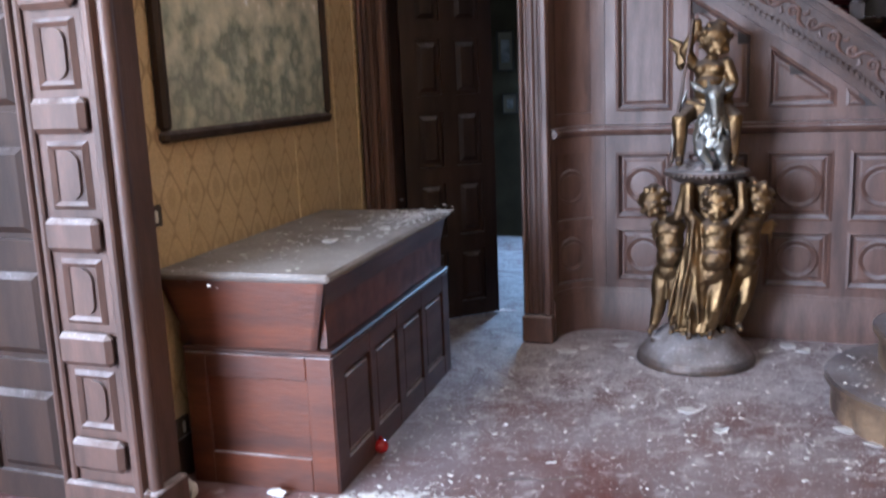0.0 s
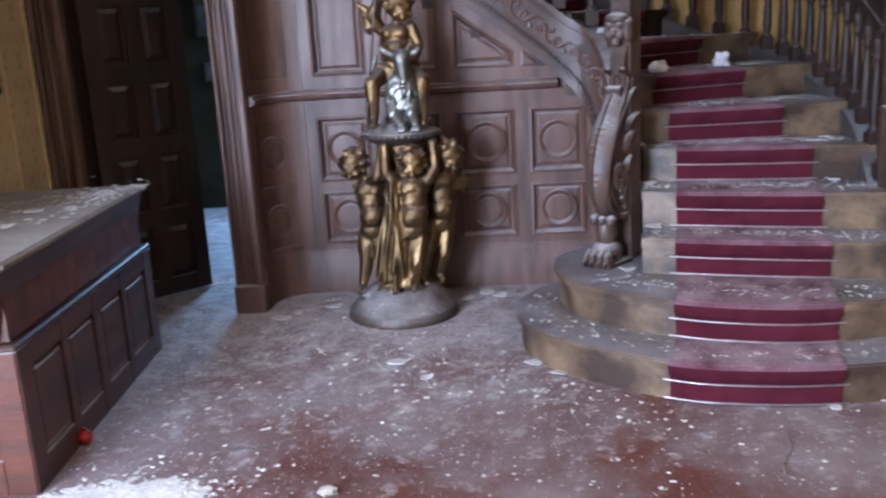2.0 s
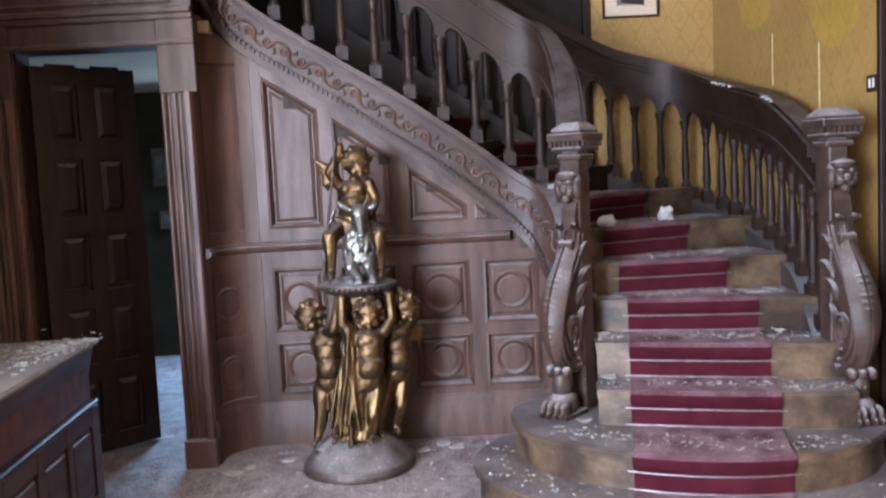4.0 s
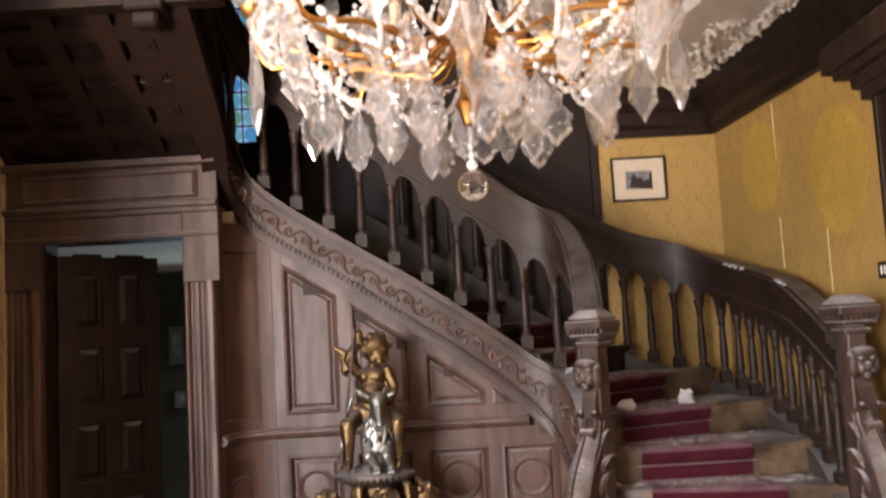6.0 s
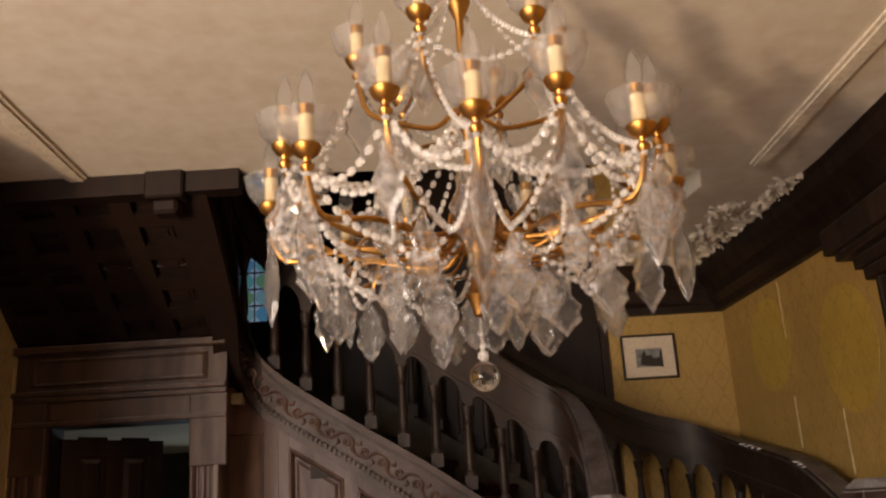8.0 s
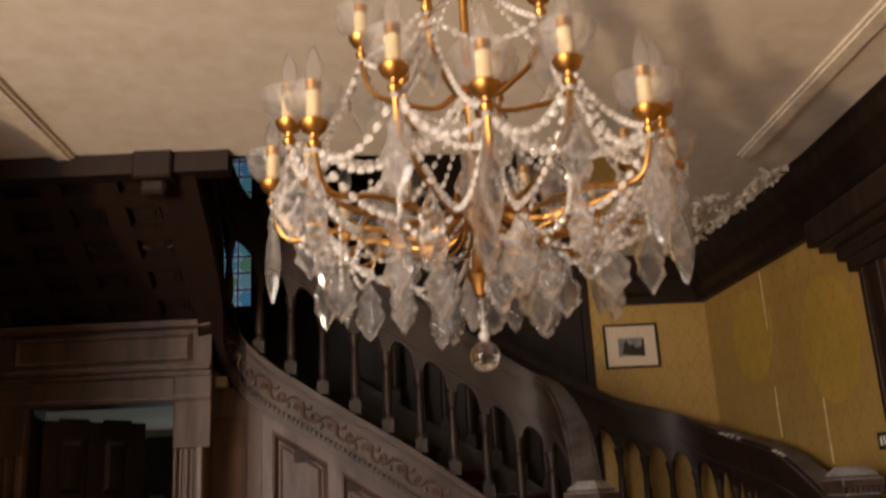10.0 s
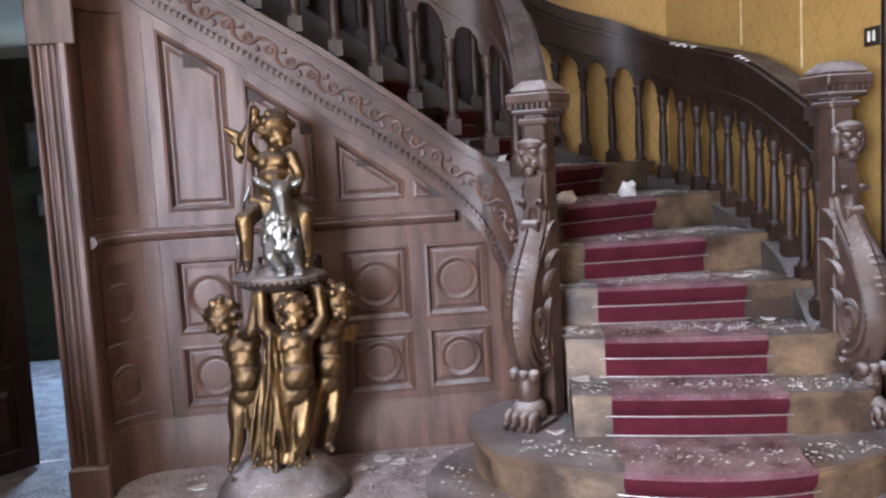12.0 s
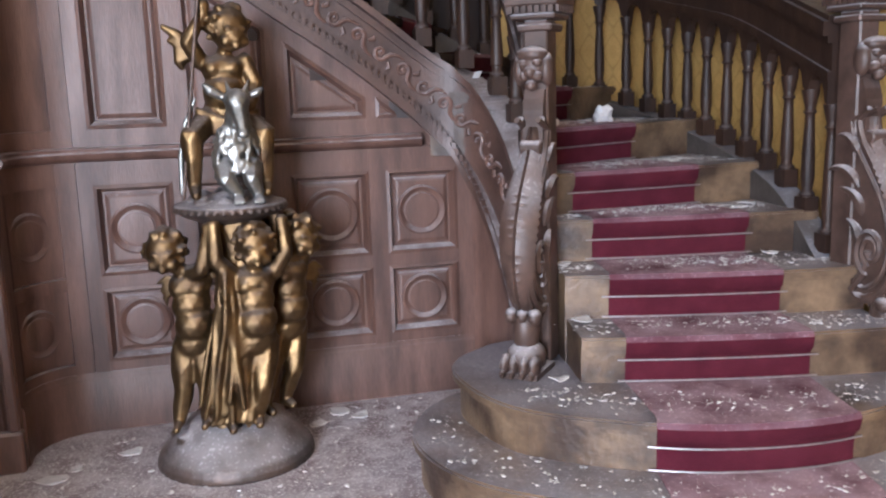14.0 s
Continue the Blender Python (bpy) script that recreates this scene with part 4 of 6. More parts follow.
M_lid = material("dusty_lid", (0.20, 0.185, 0.17), 0.8, second=(0.10, 0.075, 0.06), scale=3, detail_scale=50, bump=0.3, dust=((0.30, 0.28, 0.27), 0.8, 5))
desk()

# ---- painting on the papered wall ----
M_canvas = bpy.data.materials.new("old_canvas")
M_canvas.use_nodes = True
n, l = M_canvas.node_tree.nodes, M_canvas.node_tree.links
co = n.new("ShaderNodeTexCoord")
sep = n.new("ShaderNodeSeparateXYZ")
l.new(co.outputs["Object"], sep.inputs[0])
nz = n.new("ShaderNodeTexNoise")
nz.inputs["Scale"].default_value, nz.inputs["Detail"].default_value = 9, 9
l.new(co.outputs["Object"], nz.inputs["Vector"])
ad = n.new("ShaderNodeMath")
ad.operation = "MULTIPLY_ADD"
ad.inputs[1].default_value = 1.1
l.new(nz.outputs["Fac"], ad.inputs[0])
hz = n.new("ShaderNodeMapRange")
hz.inputs["From Min"].default_value, hz.inputs["From Max"].default_value, hz.inputs["To Max"].default_value = 1.35, 2.15, 0.35
l.new(sep.outputs["Z"], hz.inputs["Value"])
l.new(hz.outputs[0], ad.inputs[2])
cr = n.new("ShaderNodeValToRGB")
for pos, col in ((0.25, (0.20, 0.205, 0.16)), (0.42, (0.42, 0.41, 0.32)), (0.55, (0.22, 0.245, 0.195)), (0.72, (0.47, 0.48, 0.37)), (0.9, (0.66, 0.63, 0.49))):
    e = cr.color_ramp.elements.new(pos)
    e.color = (*col, 1)
l.new(ad.outputs[0], cr.inputs["Fac"])
l.new(cr.outputs[0], n["Principled BSDF"].inputs["Base Color"])
n["Principled BSDF"].inputs["Roughness"].default_value = 0.35


def framed_picture(name, m, w, h, border, depth, frame_mat, inner_mat, label, mount=None):
    """A picture in a bevelled frame; local x along the wall, z up, face towards local -y."""
    thing = tagged(empty(name), label, "picture")
    b = nb()
    box(b, border * 0.8, w - border * 0.8, -depth * 0.5, 0, border * 0.8, h - border * 0.8, m)
    part("canvas", b, inner_mat, thing)
    for x0, x1, z0, z1 in ((0, w, 0, border), (0, w, h - border, h), (0, border, border, h - border), (w - border, w, border, h - border)):
        b = nb()
        box(b, x0, x1, -depth, 0, z0, z1, m, min(border, depth) * 0.3)
        part("frame", b, frame_mat, thing)
    if mount:
        b = nb()
        x0, x1, z0, z1 = mount
        box(b, x0, x1, -depth * 0.5 - 0.002, -depth * 0.5, z0, z1, m)
        part("print", b, M_print, thing, "small grey landscape print")
    return thing


wall_pose = Matrix.Translation((left_x(2.77), 2.77, 1.29)) @ Matrix.Rotation(math.atan2(1, -0.068), 4, "Z")
framed_picture("painting", wall_pose, 1.50, 1.05, 0.045, 0.05, M_rail, M_canvas, "large dark landscape painting in a brown wooden frame")
M_print = material("grey_print", (0.30, 0.30, 0.29), 0.5, second=(0.10, 0.10, 0.11), scale=14, detail_scale=60)
# cream mount darkened, so the back room's dimness sits in its colour
M_mount_dim = material("dimmed_mount", (0.20, 0.165, 0.11), 0.7, second=(0.15, 0.12, 0.08), scale=6)
M_mount = material("cream_mount", (0.62, 0.52, 0.40), 0.6, second=(0.58, 0.48, 0.36), scale=4)
framed_picture("framed_print", pose(1.277, 6.215, 2.52), 0.385, 0.315, 0.016, 0.025, M_black, M_mount, "small framed print with a cream mount on gold wallpaper", (0.10, 0.285, 0.085, 0.215))
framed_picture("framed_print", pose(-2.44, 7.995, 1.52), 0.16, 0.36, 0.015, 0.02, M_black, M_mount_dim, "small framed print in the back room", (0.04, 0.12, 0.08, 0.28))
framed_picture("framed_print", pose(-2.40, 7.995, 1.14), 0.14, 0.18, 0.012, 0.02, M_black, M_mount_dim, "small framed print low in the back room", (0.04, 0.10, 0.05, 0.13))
# dark shape of trees and roofs on the print
b = nb()
prism(b, [(1.40, 2.62), (1.56, 2.60), (1.56, 2.72), (1.545, 2.72), (1.54, 2.67), (1.50, 2.66), (1.48, 2.69), (1.45, 2.68), (1.44, 2.72), (1.42, 2.70)], FRONT(6.196), FRONT(6.2))
bpy.data.objects["framed_print"]["label"] = "small framed print with a cream mount on gold wallpaper"
part("print_motif", b, M_black, bpy.data.objects["framed_print"])


def light_switch(m, keys, label):
    thing = tagged(empty("light_switch"), label, "light switch")
    w = 0.05 + 0.035 * keys
    b = nb()
    box(b, -w / 2, w / 2, -0.012, 0, -0.04, 0.04, m, 0.004)
    part("plate", b, M_black, thing)
    for k in range(keys):
        x = (k - (keys - 1) / 2) * 0.035
        b = nb()
        box(b, x - 0.008, x + 0.008, -0.018, -0.012, -0.022, 0.022, m, 0.002)
        part("key", b, M_white, thing, "pale switch key")
    return thing


TURN_W = Matrix.Rotation(math.atan2(1, -0.068), 4, "Z")
light_switch(Matrix.Translation((left_x(2.70), 2.70, 1.03)) @ TURN_W, 1, "dark single light switch on the papered wall")
light_switch(Matrix.Translation((left_x(2.74), 2.74, 0.20)) @ TURN_W, 1, "dark socket plate low on the papered wall")
light_switch(Matrix.Translation((2.19, 4.27, 1.86)) @ Matrix.Rotation(radians(-90), 4, "Z"), 2, "dark double light switch beside the stair")

# pale seams where the wallpaper opens
M_seam = material("paper_seam", (0.56, 0.45, 0.25), 0.8, scale=20)
for y, z0, z1 in ((2.93, 0.2, 1.29), (3.90, 0.83, 1.30), (4.40, 0.80, 2.6), (4.72, 0.6, 2.6)):
    b = nb()
    x = left_x(y)
    tube(b, [(x + 0.002, y, z0), (x + 0.002, y + 0.003, (z0 + z1) / 2), (x + 0.002, y, z1)], 0.0065, 4, 0.6)
    tagged(obj("wallpaper_seam", b, M_seam), "pale open seam in the wallpaper", "wallpaper seam", "", "structure")


def east_x(y):
    return 2.20 - 0.17 * (y - 4.15) / 2.07


for y, z0, z1 in ((5.32, 1.95, 2.25), (4.78, 1.78, 2.12), (5.30, 2.6, 2.95)):
    b = nb()
    x = east_x(y)
    tube(b, [(x - 0.002, y, z0), (x - 0.002, y + 0.002, (z0 + z1) / 2), (x - 0.002, y, z1)], 0.005, 4, 0.6)
    tagged(obj("wallpaper_seam", b, M_seam), "pale open seam in the wallpaper", "wallpaper seam", "", "structure")
for y, z, ry, rz in ((5.53, 2.60, 0.28, 0.29), (4.62, 2.42, 0.29, 0.34)):
    b = nb()
    pts = [(y + ry * math.cos(t) * (1 + 0.03 * math.sin(3 * t)), z + rz * math.sin(t)) for t in [2 * math.pi * k / 40 for k in range(40)]]
    prism(b, pts, lambda v, w: (east_x(v) - 0.002, v, w), lambda v, w: (east_x(v) + 0.01, v, w))
    tagged(obj("unfaded_patch", b, M_paper_fresh), "unfaded oval of wallpaper where a plate hung", "wallpaper patch", "", "structure")

# ---- newel posts ----
def newel(base, out, label):
    """A square post with a cap, a mask and an acanthus scroll on a paw, turned to lean along out."""
    thing = tagged(empty("newel_post"), label, "newel post")
    o = Vector((*out, 0)).normalized()
    side = Vector((-o.y, o.x, 0))
    m = Matrix.Translation(base) @ Matrix(((o.x, side.x, 0, 0), (o.y, side.y, 0, 0), (0, 0, 1.022, 0), (0, 0, 0, 1)))
    # local x outwards, y across, z up from the tread
    b = nb()
    box(b, -0.065, 0.035, -0.045, 0.045, 0, 1.24, m, 0.006)
    part("post", b, M_newel, thing)
    b = nb()
    for w, z0, z1 in ((0.066, 1.20, 1.225), (0.085, 1.24, 1.26), (0.10, 1.285, 1.325), (0.085, 1.325, 1.34)):
        box(b, -0.015 - w, -0.015 + w, -w, w, z0, z1, m, 0.006)
    box(b, -0.09, 0.06, -0.075, 0.075, 1.255, 1.29, m)
    for k in range(7):
        for s in (-1, 1):
            t = -0.075 + 0.025 * k
            box(b, -0.015 + t - 0.008, -0.015 + t + 0.008, s * 0.094 - 0.006, s * 0.094 + 0.006, 1.262, 1.285, m)
            box(b, -0.015 + s * 0.094 - 0.006, -0.015 + s * 0.094 + 0.006, t - 0.008, t + 0.008, 1.262, 1.285, m)
    part("cap", b, M_newel, thing, "moulded square cap with dentils")
    b = nb()
    A = [b.verts.new(m @ Vector((-0.015 + x * 0.085, y * 0.085, 1.34))) for x, y in ((-1, -1), (1, -1), (1, 1), (-1, 1))]
    B = [b.verts.new(m @ Vector((-0.015 + x * 0.045, y * 0.045, 1.375))) for x, y in ((-1, -1), (1, -1), (1, 1), (-1, 1))]
    for i in range(4):
        b.faces.new((A[i], A[(i + 1) % 4], B[(i + 1) % 4], B[i]))
    b.faces.new(B)
    b.faces.new(A[::-1])
    part("finial", b, M_newel, thing)
    # mask
    b = nb()
    for c, r in (((0.06, 0, 1.08), (0.045, 0.055, 0.065)), ((0.10, 0, 1.06), (0.022, 0.022, 0.022)), ((0.09, 0.025, 1.09), (0.02, 0.018, 0.016)), ((0.09, -0.025, 1.09), (0.02, 0.018, 0.016)), ((0.085, 0.024, 1.045), (0.025, 0.02, 0.02)), ((0.085, -0.024, 1.045), (0.025, 0.02, 0.02)),
                 ((0.07, 0, 1.12), (0.045, 0.06, 0.03)), ((0.055, 0.05, 1.07), (0.035, 0.025, 0.06)), ((0.055, -0.05, 1.07), (0.035, 0.025, 0.06)), ((0.085, 0, 1.015), (0.022, 0.022, 0.02))):
        bmesh.ops.create_icosphere(b, subdivisions=2, radius=1, matrix=m @ Matrix.Translation(c) @ Matrix.Diagonal((*r, 1)))
    part("mask", b, M_newel, thing, "carved lion mask", True)
    # scroll plate
    fr = smooth_loop([(0.05, 1.00), (0.072, 0.93), (0.070, 0.87), (0.088, 0.80), (0.15, 0.71), (0.215, 0.61), (0.258, 0.50), (0.262, 0.39), (0.228, 0.285), (0.17, 0.225), (0.10, 0.20), (0.04, 0.22)], 4)
    prof = [(p.x, p.y) for p in fr] + [(0.02, 0.22), (0.02, 1.0)]
    part("scroll", prism(nb(), prof, lambda x, z: m @ Vector((x, -0.038, z)), lambda x, z: m @ Vector((x, 0.038, z))), M_newel, thing, "S-shaped carved scroll")
    # leaf along the front edge, with toothed lobes
    b = nb()
    rings = []
    N = 56
    edge_c = [Vector((p.x, p.y)) for p in fr[8:-4]]
    for k in range(N + 1):
        p = along(edge_c, k / N)
        q = along(edge_c, min(1, k / N + 0.02))
        r = along(edge_c, max(0, k / N - 0.02))
        t = (q - r).normalized()
        nn = Vector((-t.y, t.x))
        if nn.x < 0:
            nn = -nn
        w = 0.062 * (0.35 + math.sin(math.pi * min(1, k / N * 1.08)) * 0.75) * (1.0 + 0.10 * (k % 2))
        lift = 0.018 + 0.006 * (k % 2)
        prof5 = [(-w, -0.012 - 0.008 * (k % 2)), (-w * 0.55, lift * 0.6), (-0.006, lift), (0, lift * 0.4), (0.006, lift), (w * 0.55, lift * 0.6), (w, -0.012 - 0.008 * (k % 2))]
        rings.append([b.verts.new(m @ Vector((p.x + nn.x * d, a, p.y + nn.y * d))) for a, d in prof5] + [b.verts.new(m @ Vector((p.x - nn.x * 0.025, 0, p.y - nn.y * 0.025)))])
    for A, B in zip(rings, rings[1:]):
        for i in range(8):
            b.faces.new((A[i], A[(i + 1) % 8], B[(i + 1) % 8], B[i]))
    b.faces.new(rings[0])
    b.faces.new(rings[-1][::-1])
    part("acanthus_leaf", b, M_newel, thing, "grey dusty toothed acanthus leaf", True)
    # raised spirals on both cheeks
    for s in (-1, 1):
        for off, rad, yy in ((0.022, 0.014, 0.040), (0.058, 0.011, 0.040)):
            rim = [Vector((p.x, p.y)) for p in fr[6:]]
            pts = []
            for k in range(26):
                p = along(rim, k / 25)
                t = (along(rim, min(1, k / 25 + 0.03)) - along(rim, max(0, k / 25 - 0.03))).normalized()
                nn = Vector((-t.y, t.x))
                if nn.dot(Vector((0.10, 0.45)) - p) < 0:
                    nn = -nn
                pts.append(Vector((p.x, s * yy, p.y)) + Vector((nn.x, 0, nn.y)) * off)
            cx, cz = 0.130, 0.40
            for k in range(22):
                a = -1.9 - k * 0.35
                r = (0.115 - off) * (1 - k / 26)
                pts.append(Vector((cx + r * math.cos(a) * 0.8, s * yy, cz + r * math.sin(a))))
            b = nb()
            tube(b, [m @ p for p in pts], rad, 6)
            part("spiral", b, M_newel, thing, smooth=True)
        for px, pz, a0, ln in ((0.06, 0.62, 1.9, 0.16), (0.08, 0.52, 1.6, 0.15), (0.05, 0.74, 1.7, 0.12), (0.07, 0.42, 1.3, 0.10)):
            b = nb()
            tube(b, [m @ Vector((px + ln * t * math.cos(a0 + 0.9 * t), s * 0.042, pz + ln * t * math.sin(a0 + 0.9 * t))) for t in [i / 7 for i in range(8)]], [0.007, 0.016, 0.021, 0.021, 0.018, 0.014, 0.009, 0.003], 6)
            part("leaf", b, M_newel, thing, smooth=True)
    # paw foot
    b = nb()
    bmesh.ops.create_icosphere(b, subdivisions=2, radius=1, matrix=m @ Matrix.Translation((0.17, 0, 0.16)) @ Matrix.Diagonal((0.06, 0.05, 0.10, 1)))
    bmesh.ops.create_icosphere(b, subdivisions=2, radius=1, matrix=m @ Matrix.Translation((0.17, 0, 0.06)) @ Matrix.Diagonal((0.09, 0.075, 0.065, 1)))
    for y in (-0.055, -0.02, 0.02, 0.055):
        bmesh.ops.create_icosphere(b, subdivisions=2, radius=1, matrix=m @ Matrix.Translation((0.235, y, 0.045)) @ Matrix.Diagonal((0.045, 0.020, 0.042, 1)))
        bmesh.ops.create_icosphere(b, subdivisions=1, radius=1, matrix=m @ Matrix.Translation((0.275, y, 0.022)) @ Matrix.Diagonal((0.02, 0.012, 0.02, 1)))
    for y in (-0.045, 0, 0.045):
        bmesh.ops.create_icosphere(b, subdivisions=2, radius=1, matrix=m @ Matrix.Translation((0.20, y, 0.215)) @ Matrix.Diagonal((0.035, 0.025, 0.03, 1)))
    box(b, 0.06, 0.26, -0.07, 0.07, 0.0, 0.02, m)
    part("paw", b, M_newel, thing, "carved paw foot covered in pale dust", True)
    b = nb()
    lathe(b, [(0.02, -0.04), (0.026, -0.035), (0.026, 0.035), (0.02, 0.04)], segs=12, m=m @ Matrix.Translation((0.09, 0, 0.80)) @ Matrix.Rotation(radians(90), 4, "X"))
    part("volute", b, M_newel, thing, smooth=True)
    return thing


newel((0.77, 4.36, 0.342), (-0.65, -0.76), "carved wooden newel post with acanthus scroll and paw foot")
newel((1.915, 4.08, 0.342), (0.10, -0.99), "carved wooden newel post with acanthus scroll beside the papered wall")

# ---- bronze fountain group: one mesh, cast figures carrying a basin ----
def ball_data(sub):
    b = bmesh.new()
    bmesh.ops.create_icosphere(b, subdivisions=sub, radius=1)
    b.verts.ensure_lookup_table()
    out = np.array([v.co for v in b.verts]), np.array([[v.index for v in f.verts] for f in b.faces])
    b.free()
    return out


BALLS = {1: ball_data(1), 2: ball_data(2)}


class Soup:
    """Loose blobs gathered as arrays."""

    def __init__(self):
        self.v, self.f, self.n = [], [], 0

    def ball(self, m, sub):
        v, f = BALLS[sub]
        a = np.array(m)
        self.v.append(v @ a[:3, :3].T + a[:3, 3])
        self.f.append(f + self.n)
        self.n += len(v)

    def take(self, bm):
        bm.verts.index_update()
        bmesh.ops.triangulate(bm, faces=bm.faces)
        bm.verts.ensure_lookup_table()
        self.v.append(np.array([v.co for v in bm.verts]))
        self.f.append(np.array([[v.index for v in f.verts] for f in bm.faces]) + self.n)
        self.n += len(bm.verts)
        bm.free()

    def mesh(self, name):
        me = bpy.data.meshes.new(name)
        me.from_pydata(np.concatenate(self.v).tolist(), [], np.concatenate(self.f).tolist())
        return me


def blob(soup, c, r, sub=2):
    r = r if isinstance(r, tuple) else (r, r, r)
    soup.ball(Matrix.Translation(c) @ Matrix.Diagonal((*r, 1)), sub)


def limb(bm, pts, radii):
    pts = [Vector(p) for p in pts]
    for (a, ra), (b, rb) in zip(zip(pts, radii), zip(pts[1:], radii[1:])):
        n = max(2, int((b - a).length / (0.5 * min(ra, rb))) + 1)
        for k in range(n + 1):
            t = k / n
            blob(bm, a.lerp(b, t), ra + (rb - ra) * t, 1)


def voxel_skin(bm, size, smooth=4):
    """The blobs fused into one skin."""
    me = bm.mesh("skin")
    ob = new("skin", me)
    r = ob.modifiers.new("remesh", "REMESH")
    r.mode, r.voxel_size = "VOXEL", size
    s = ob.modifiers.new("smooth", "SMOOTH")
    s.iterations, s.factor = smooth, 0.5
    out = bpy.data.meshes.new_from_object(ob.evaluated_get(bpy.context.evaluated_depsgraph_get()))
    bpy.data.objects.remove(ob)
    return out


def head_of(bm, c, r, face, hair):
    """A round curly head turned along face."""
    c, f = Vector(c), Vector(face).normalized()
    s = Vector((-f.y, f.x, 0)).normalized()
    blob(bm, c, (r * 0.95, r * 0.95, r * 1.08))
    blob(bm, c + f * r * 0.45 - Vector((0, 0, r * 0.30)), r * 0.66)
    blob(bm, c + f * r * 1.02 - Vector((0, 0, r * 0.22)), (r * 0.16, r * 0.16, r * 0.2), 1)
    blob(bm, c + f * r * 0.95 - Vector((0, 0, r * 0.62)), r * 0.2, 1)
    for k in (-1, 1):
        blob(bm, c + f * r * 0.72 + s * k * r * 0.42 - Vector((0, 0, r * 0.42)), r * 0.34, 1)
        blob(bm, c + f * r * 0.86 + s * k * r * 0.36 + Vector((0, 0, r * 0.18)), (r * 0.22, r * 0.22, r * 0.1), 1)
    rnd = random.Random(hair)
    for k in range(46):
        a, e = rnd.uniform(0, 2 * math.pi), rnd.uniform(-0.5, 1.4)
        d = Vector((math.cos(a) * math.cos(e), math.sin(a) * math.cos(e), math.sin(e)))
        if d.dot(f) > 0.55 and d.z < 0.62:
            continue
        blob(bm, c + Vector((d.x, d.y, d.z * 1.05)) * r * 1.02, r * rnd.uniform(0.16, 0.27), 1)


def putto(bm, foot, sway, face, arms, seed, lean=0.0, tip=0.0):
    """A standing child: foot its ground point, sway the hip's shift, arms as lists of joints."""
    f = Vector(face).normalized()
    s = Vector((-f.y, f.x, 0)).normalized()
    g = Vector(foot)
    hip = g + Vector((0, 0, 0.335)) + s * sway
    chest = hip + Vector((0, 0, 0.20)) - s * sway * 0.8 + f * lean + Vector((tip * 0.5, 0, 0))
    head = chest + Vector((tip, 0, 0.150)) + f * 0.04
    blob(bm, hip, (0.082, 0.075, 0.075))
    blob(bm, hip + Vector((0, 0, 0.07)) + f * 0.022, (0.077, 0.076, 0.074))
    blob(bm, hip.lerp(chest, 0.7) + f * 0.008, (0.074, 0.066, 0.073))
    blob(bm, chest + Vector((0, 0, 0.01)), (0.082, 0.062, 0.060))
    for k in (-1, 1):
        blob(bm, chest + s * k * 0.032 + f * 0.026 - Vector((0, 0, 0.0)), 0.034)
        blob(bm, hip - f * 0.035 + s * k * 0.03 - Vector((0, 0, 0.015)), 0.05)
    limb(bm, [chest + Vector((0, 0, 0.05)), head - Vector((0, 0, 0.04))], [0.034, 0.032])
    head_of(bm, head, 0.073, f - Vector((0, 0, 0.25)), seed)
    for k, knee, foot_off in ((-1, 0.02, 0.02), (1, 0.045, 0.0)):
        a = hip + s * k * 0.036 - Vector((0, 0, 0.03))
        kn = g + s * k * (0.046) + Vector((0, 0, 0.165)) + f * knee
        an = g + s * k * 0.05 + Vector((0, 0, 0.03)) + f * foot_off
        limb(bm, [a, a.lerp(kn, 0.45), kn], [0.062, 0.059, 0.042])
        limb(bm, [kn, kn.lerp(an, 0.4) - f * 0.008, an], [0.042, 0.043, 0.027])
        limb(bm, [an, an + f * 0.06 - Vector((0, 0, 0.012))], [0.022, 0.018])
    for joints in arms:
        p = [Vector(j) for j in joints]
        limb(bm, p, [0.039, 0.033, 0.025][:len(p)])
        blob(bm, p[-1] + Vector((0, 0, 0.012)), (0.026, 0.02, 0.022))
    return chest, hip


def lean(p):
    """The group bends a little to one side above its base."""
    t = max(0.0, min(1.0, (p.z - 0.16) / 0.75))
    return Vector((p.x + 0.078 * t * (2 - t), p.y, p.z))


def join_skins(name, skins, m):
    """Several skins, each with its own metal, as one mesh."""
    verts, faces, idx, mats = [], [], [], []
    for me, mat in skins:
        if mat not in mats:
            mats.append(mat)
        base = len(verts)
        verts += [m @ lean(v.co) for v in me.vertices]
        for p in me.polygons:
            faces.append([base + i for i in p.vertices])
            idx.append(mats.index(mat))
    out = bpy.data.meshes.new(name)
    out.from_pydata(verts, [], faces)
    for mat in mats:
        out.materials.append(mat)
    out.polygons.foreach_set("material_index", idx)
    out.polygons.foreach_set("use_smooth", [True] * len(faces))
    return new(name, out)


gold = Soup()
# centre, left and right bearers (x right, y away from the viewer)
C, CH = putto(gold, (0.025, -0.15, 0.165), 0.012, (0.10, -1, 0), [[(-0.055, -0.15, 0.74), (-0.105, -0.165, 0.80), (-0.105, -0.15, 0.915)], [(0.10, -0.14, 0.74), (0.145, -0.145, 0.81), (0.135, -0.13, 0.915)]], 3)
putto(gold, (-0.155, -0.06, 0.155), -0.02, (-0.15, -1, 0), [[(-0.225, -0.06, 0.73), (-0.155, -0.135, 0.765), (-0.125, -0.14, 0.905)], [(-0.10, -0.03, 0.74), (-0.06, 0.01, 0.82), (-0.08, 0.0, 0.91)]], 5, 0.01, -0.075)
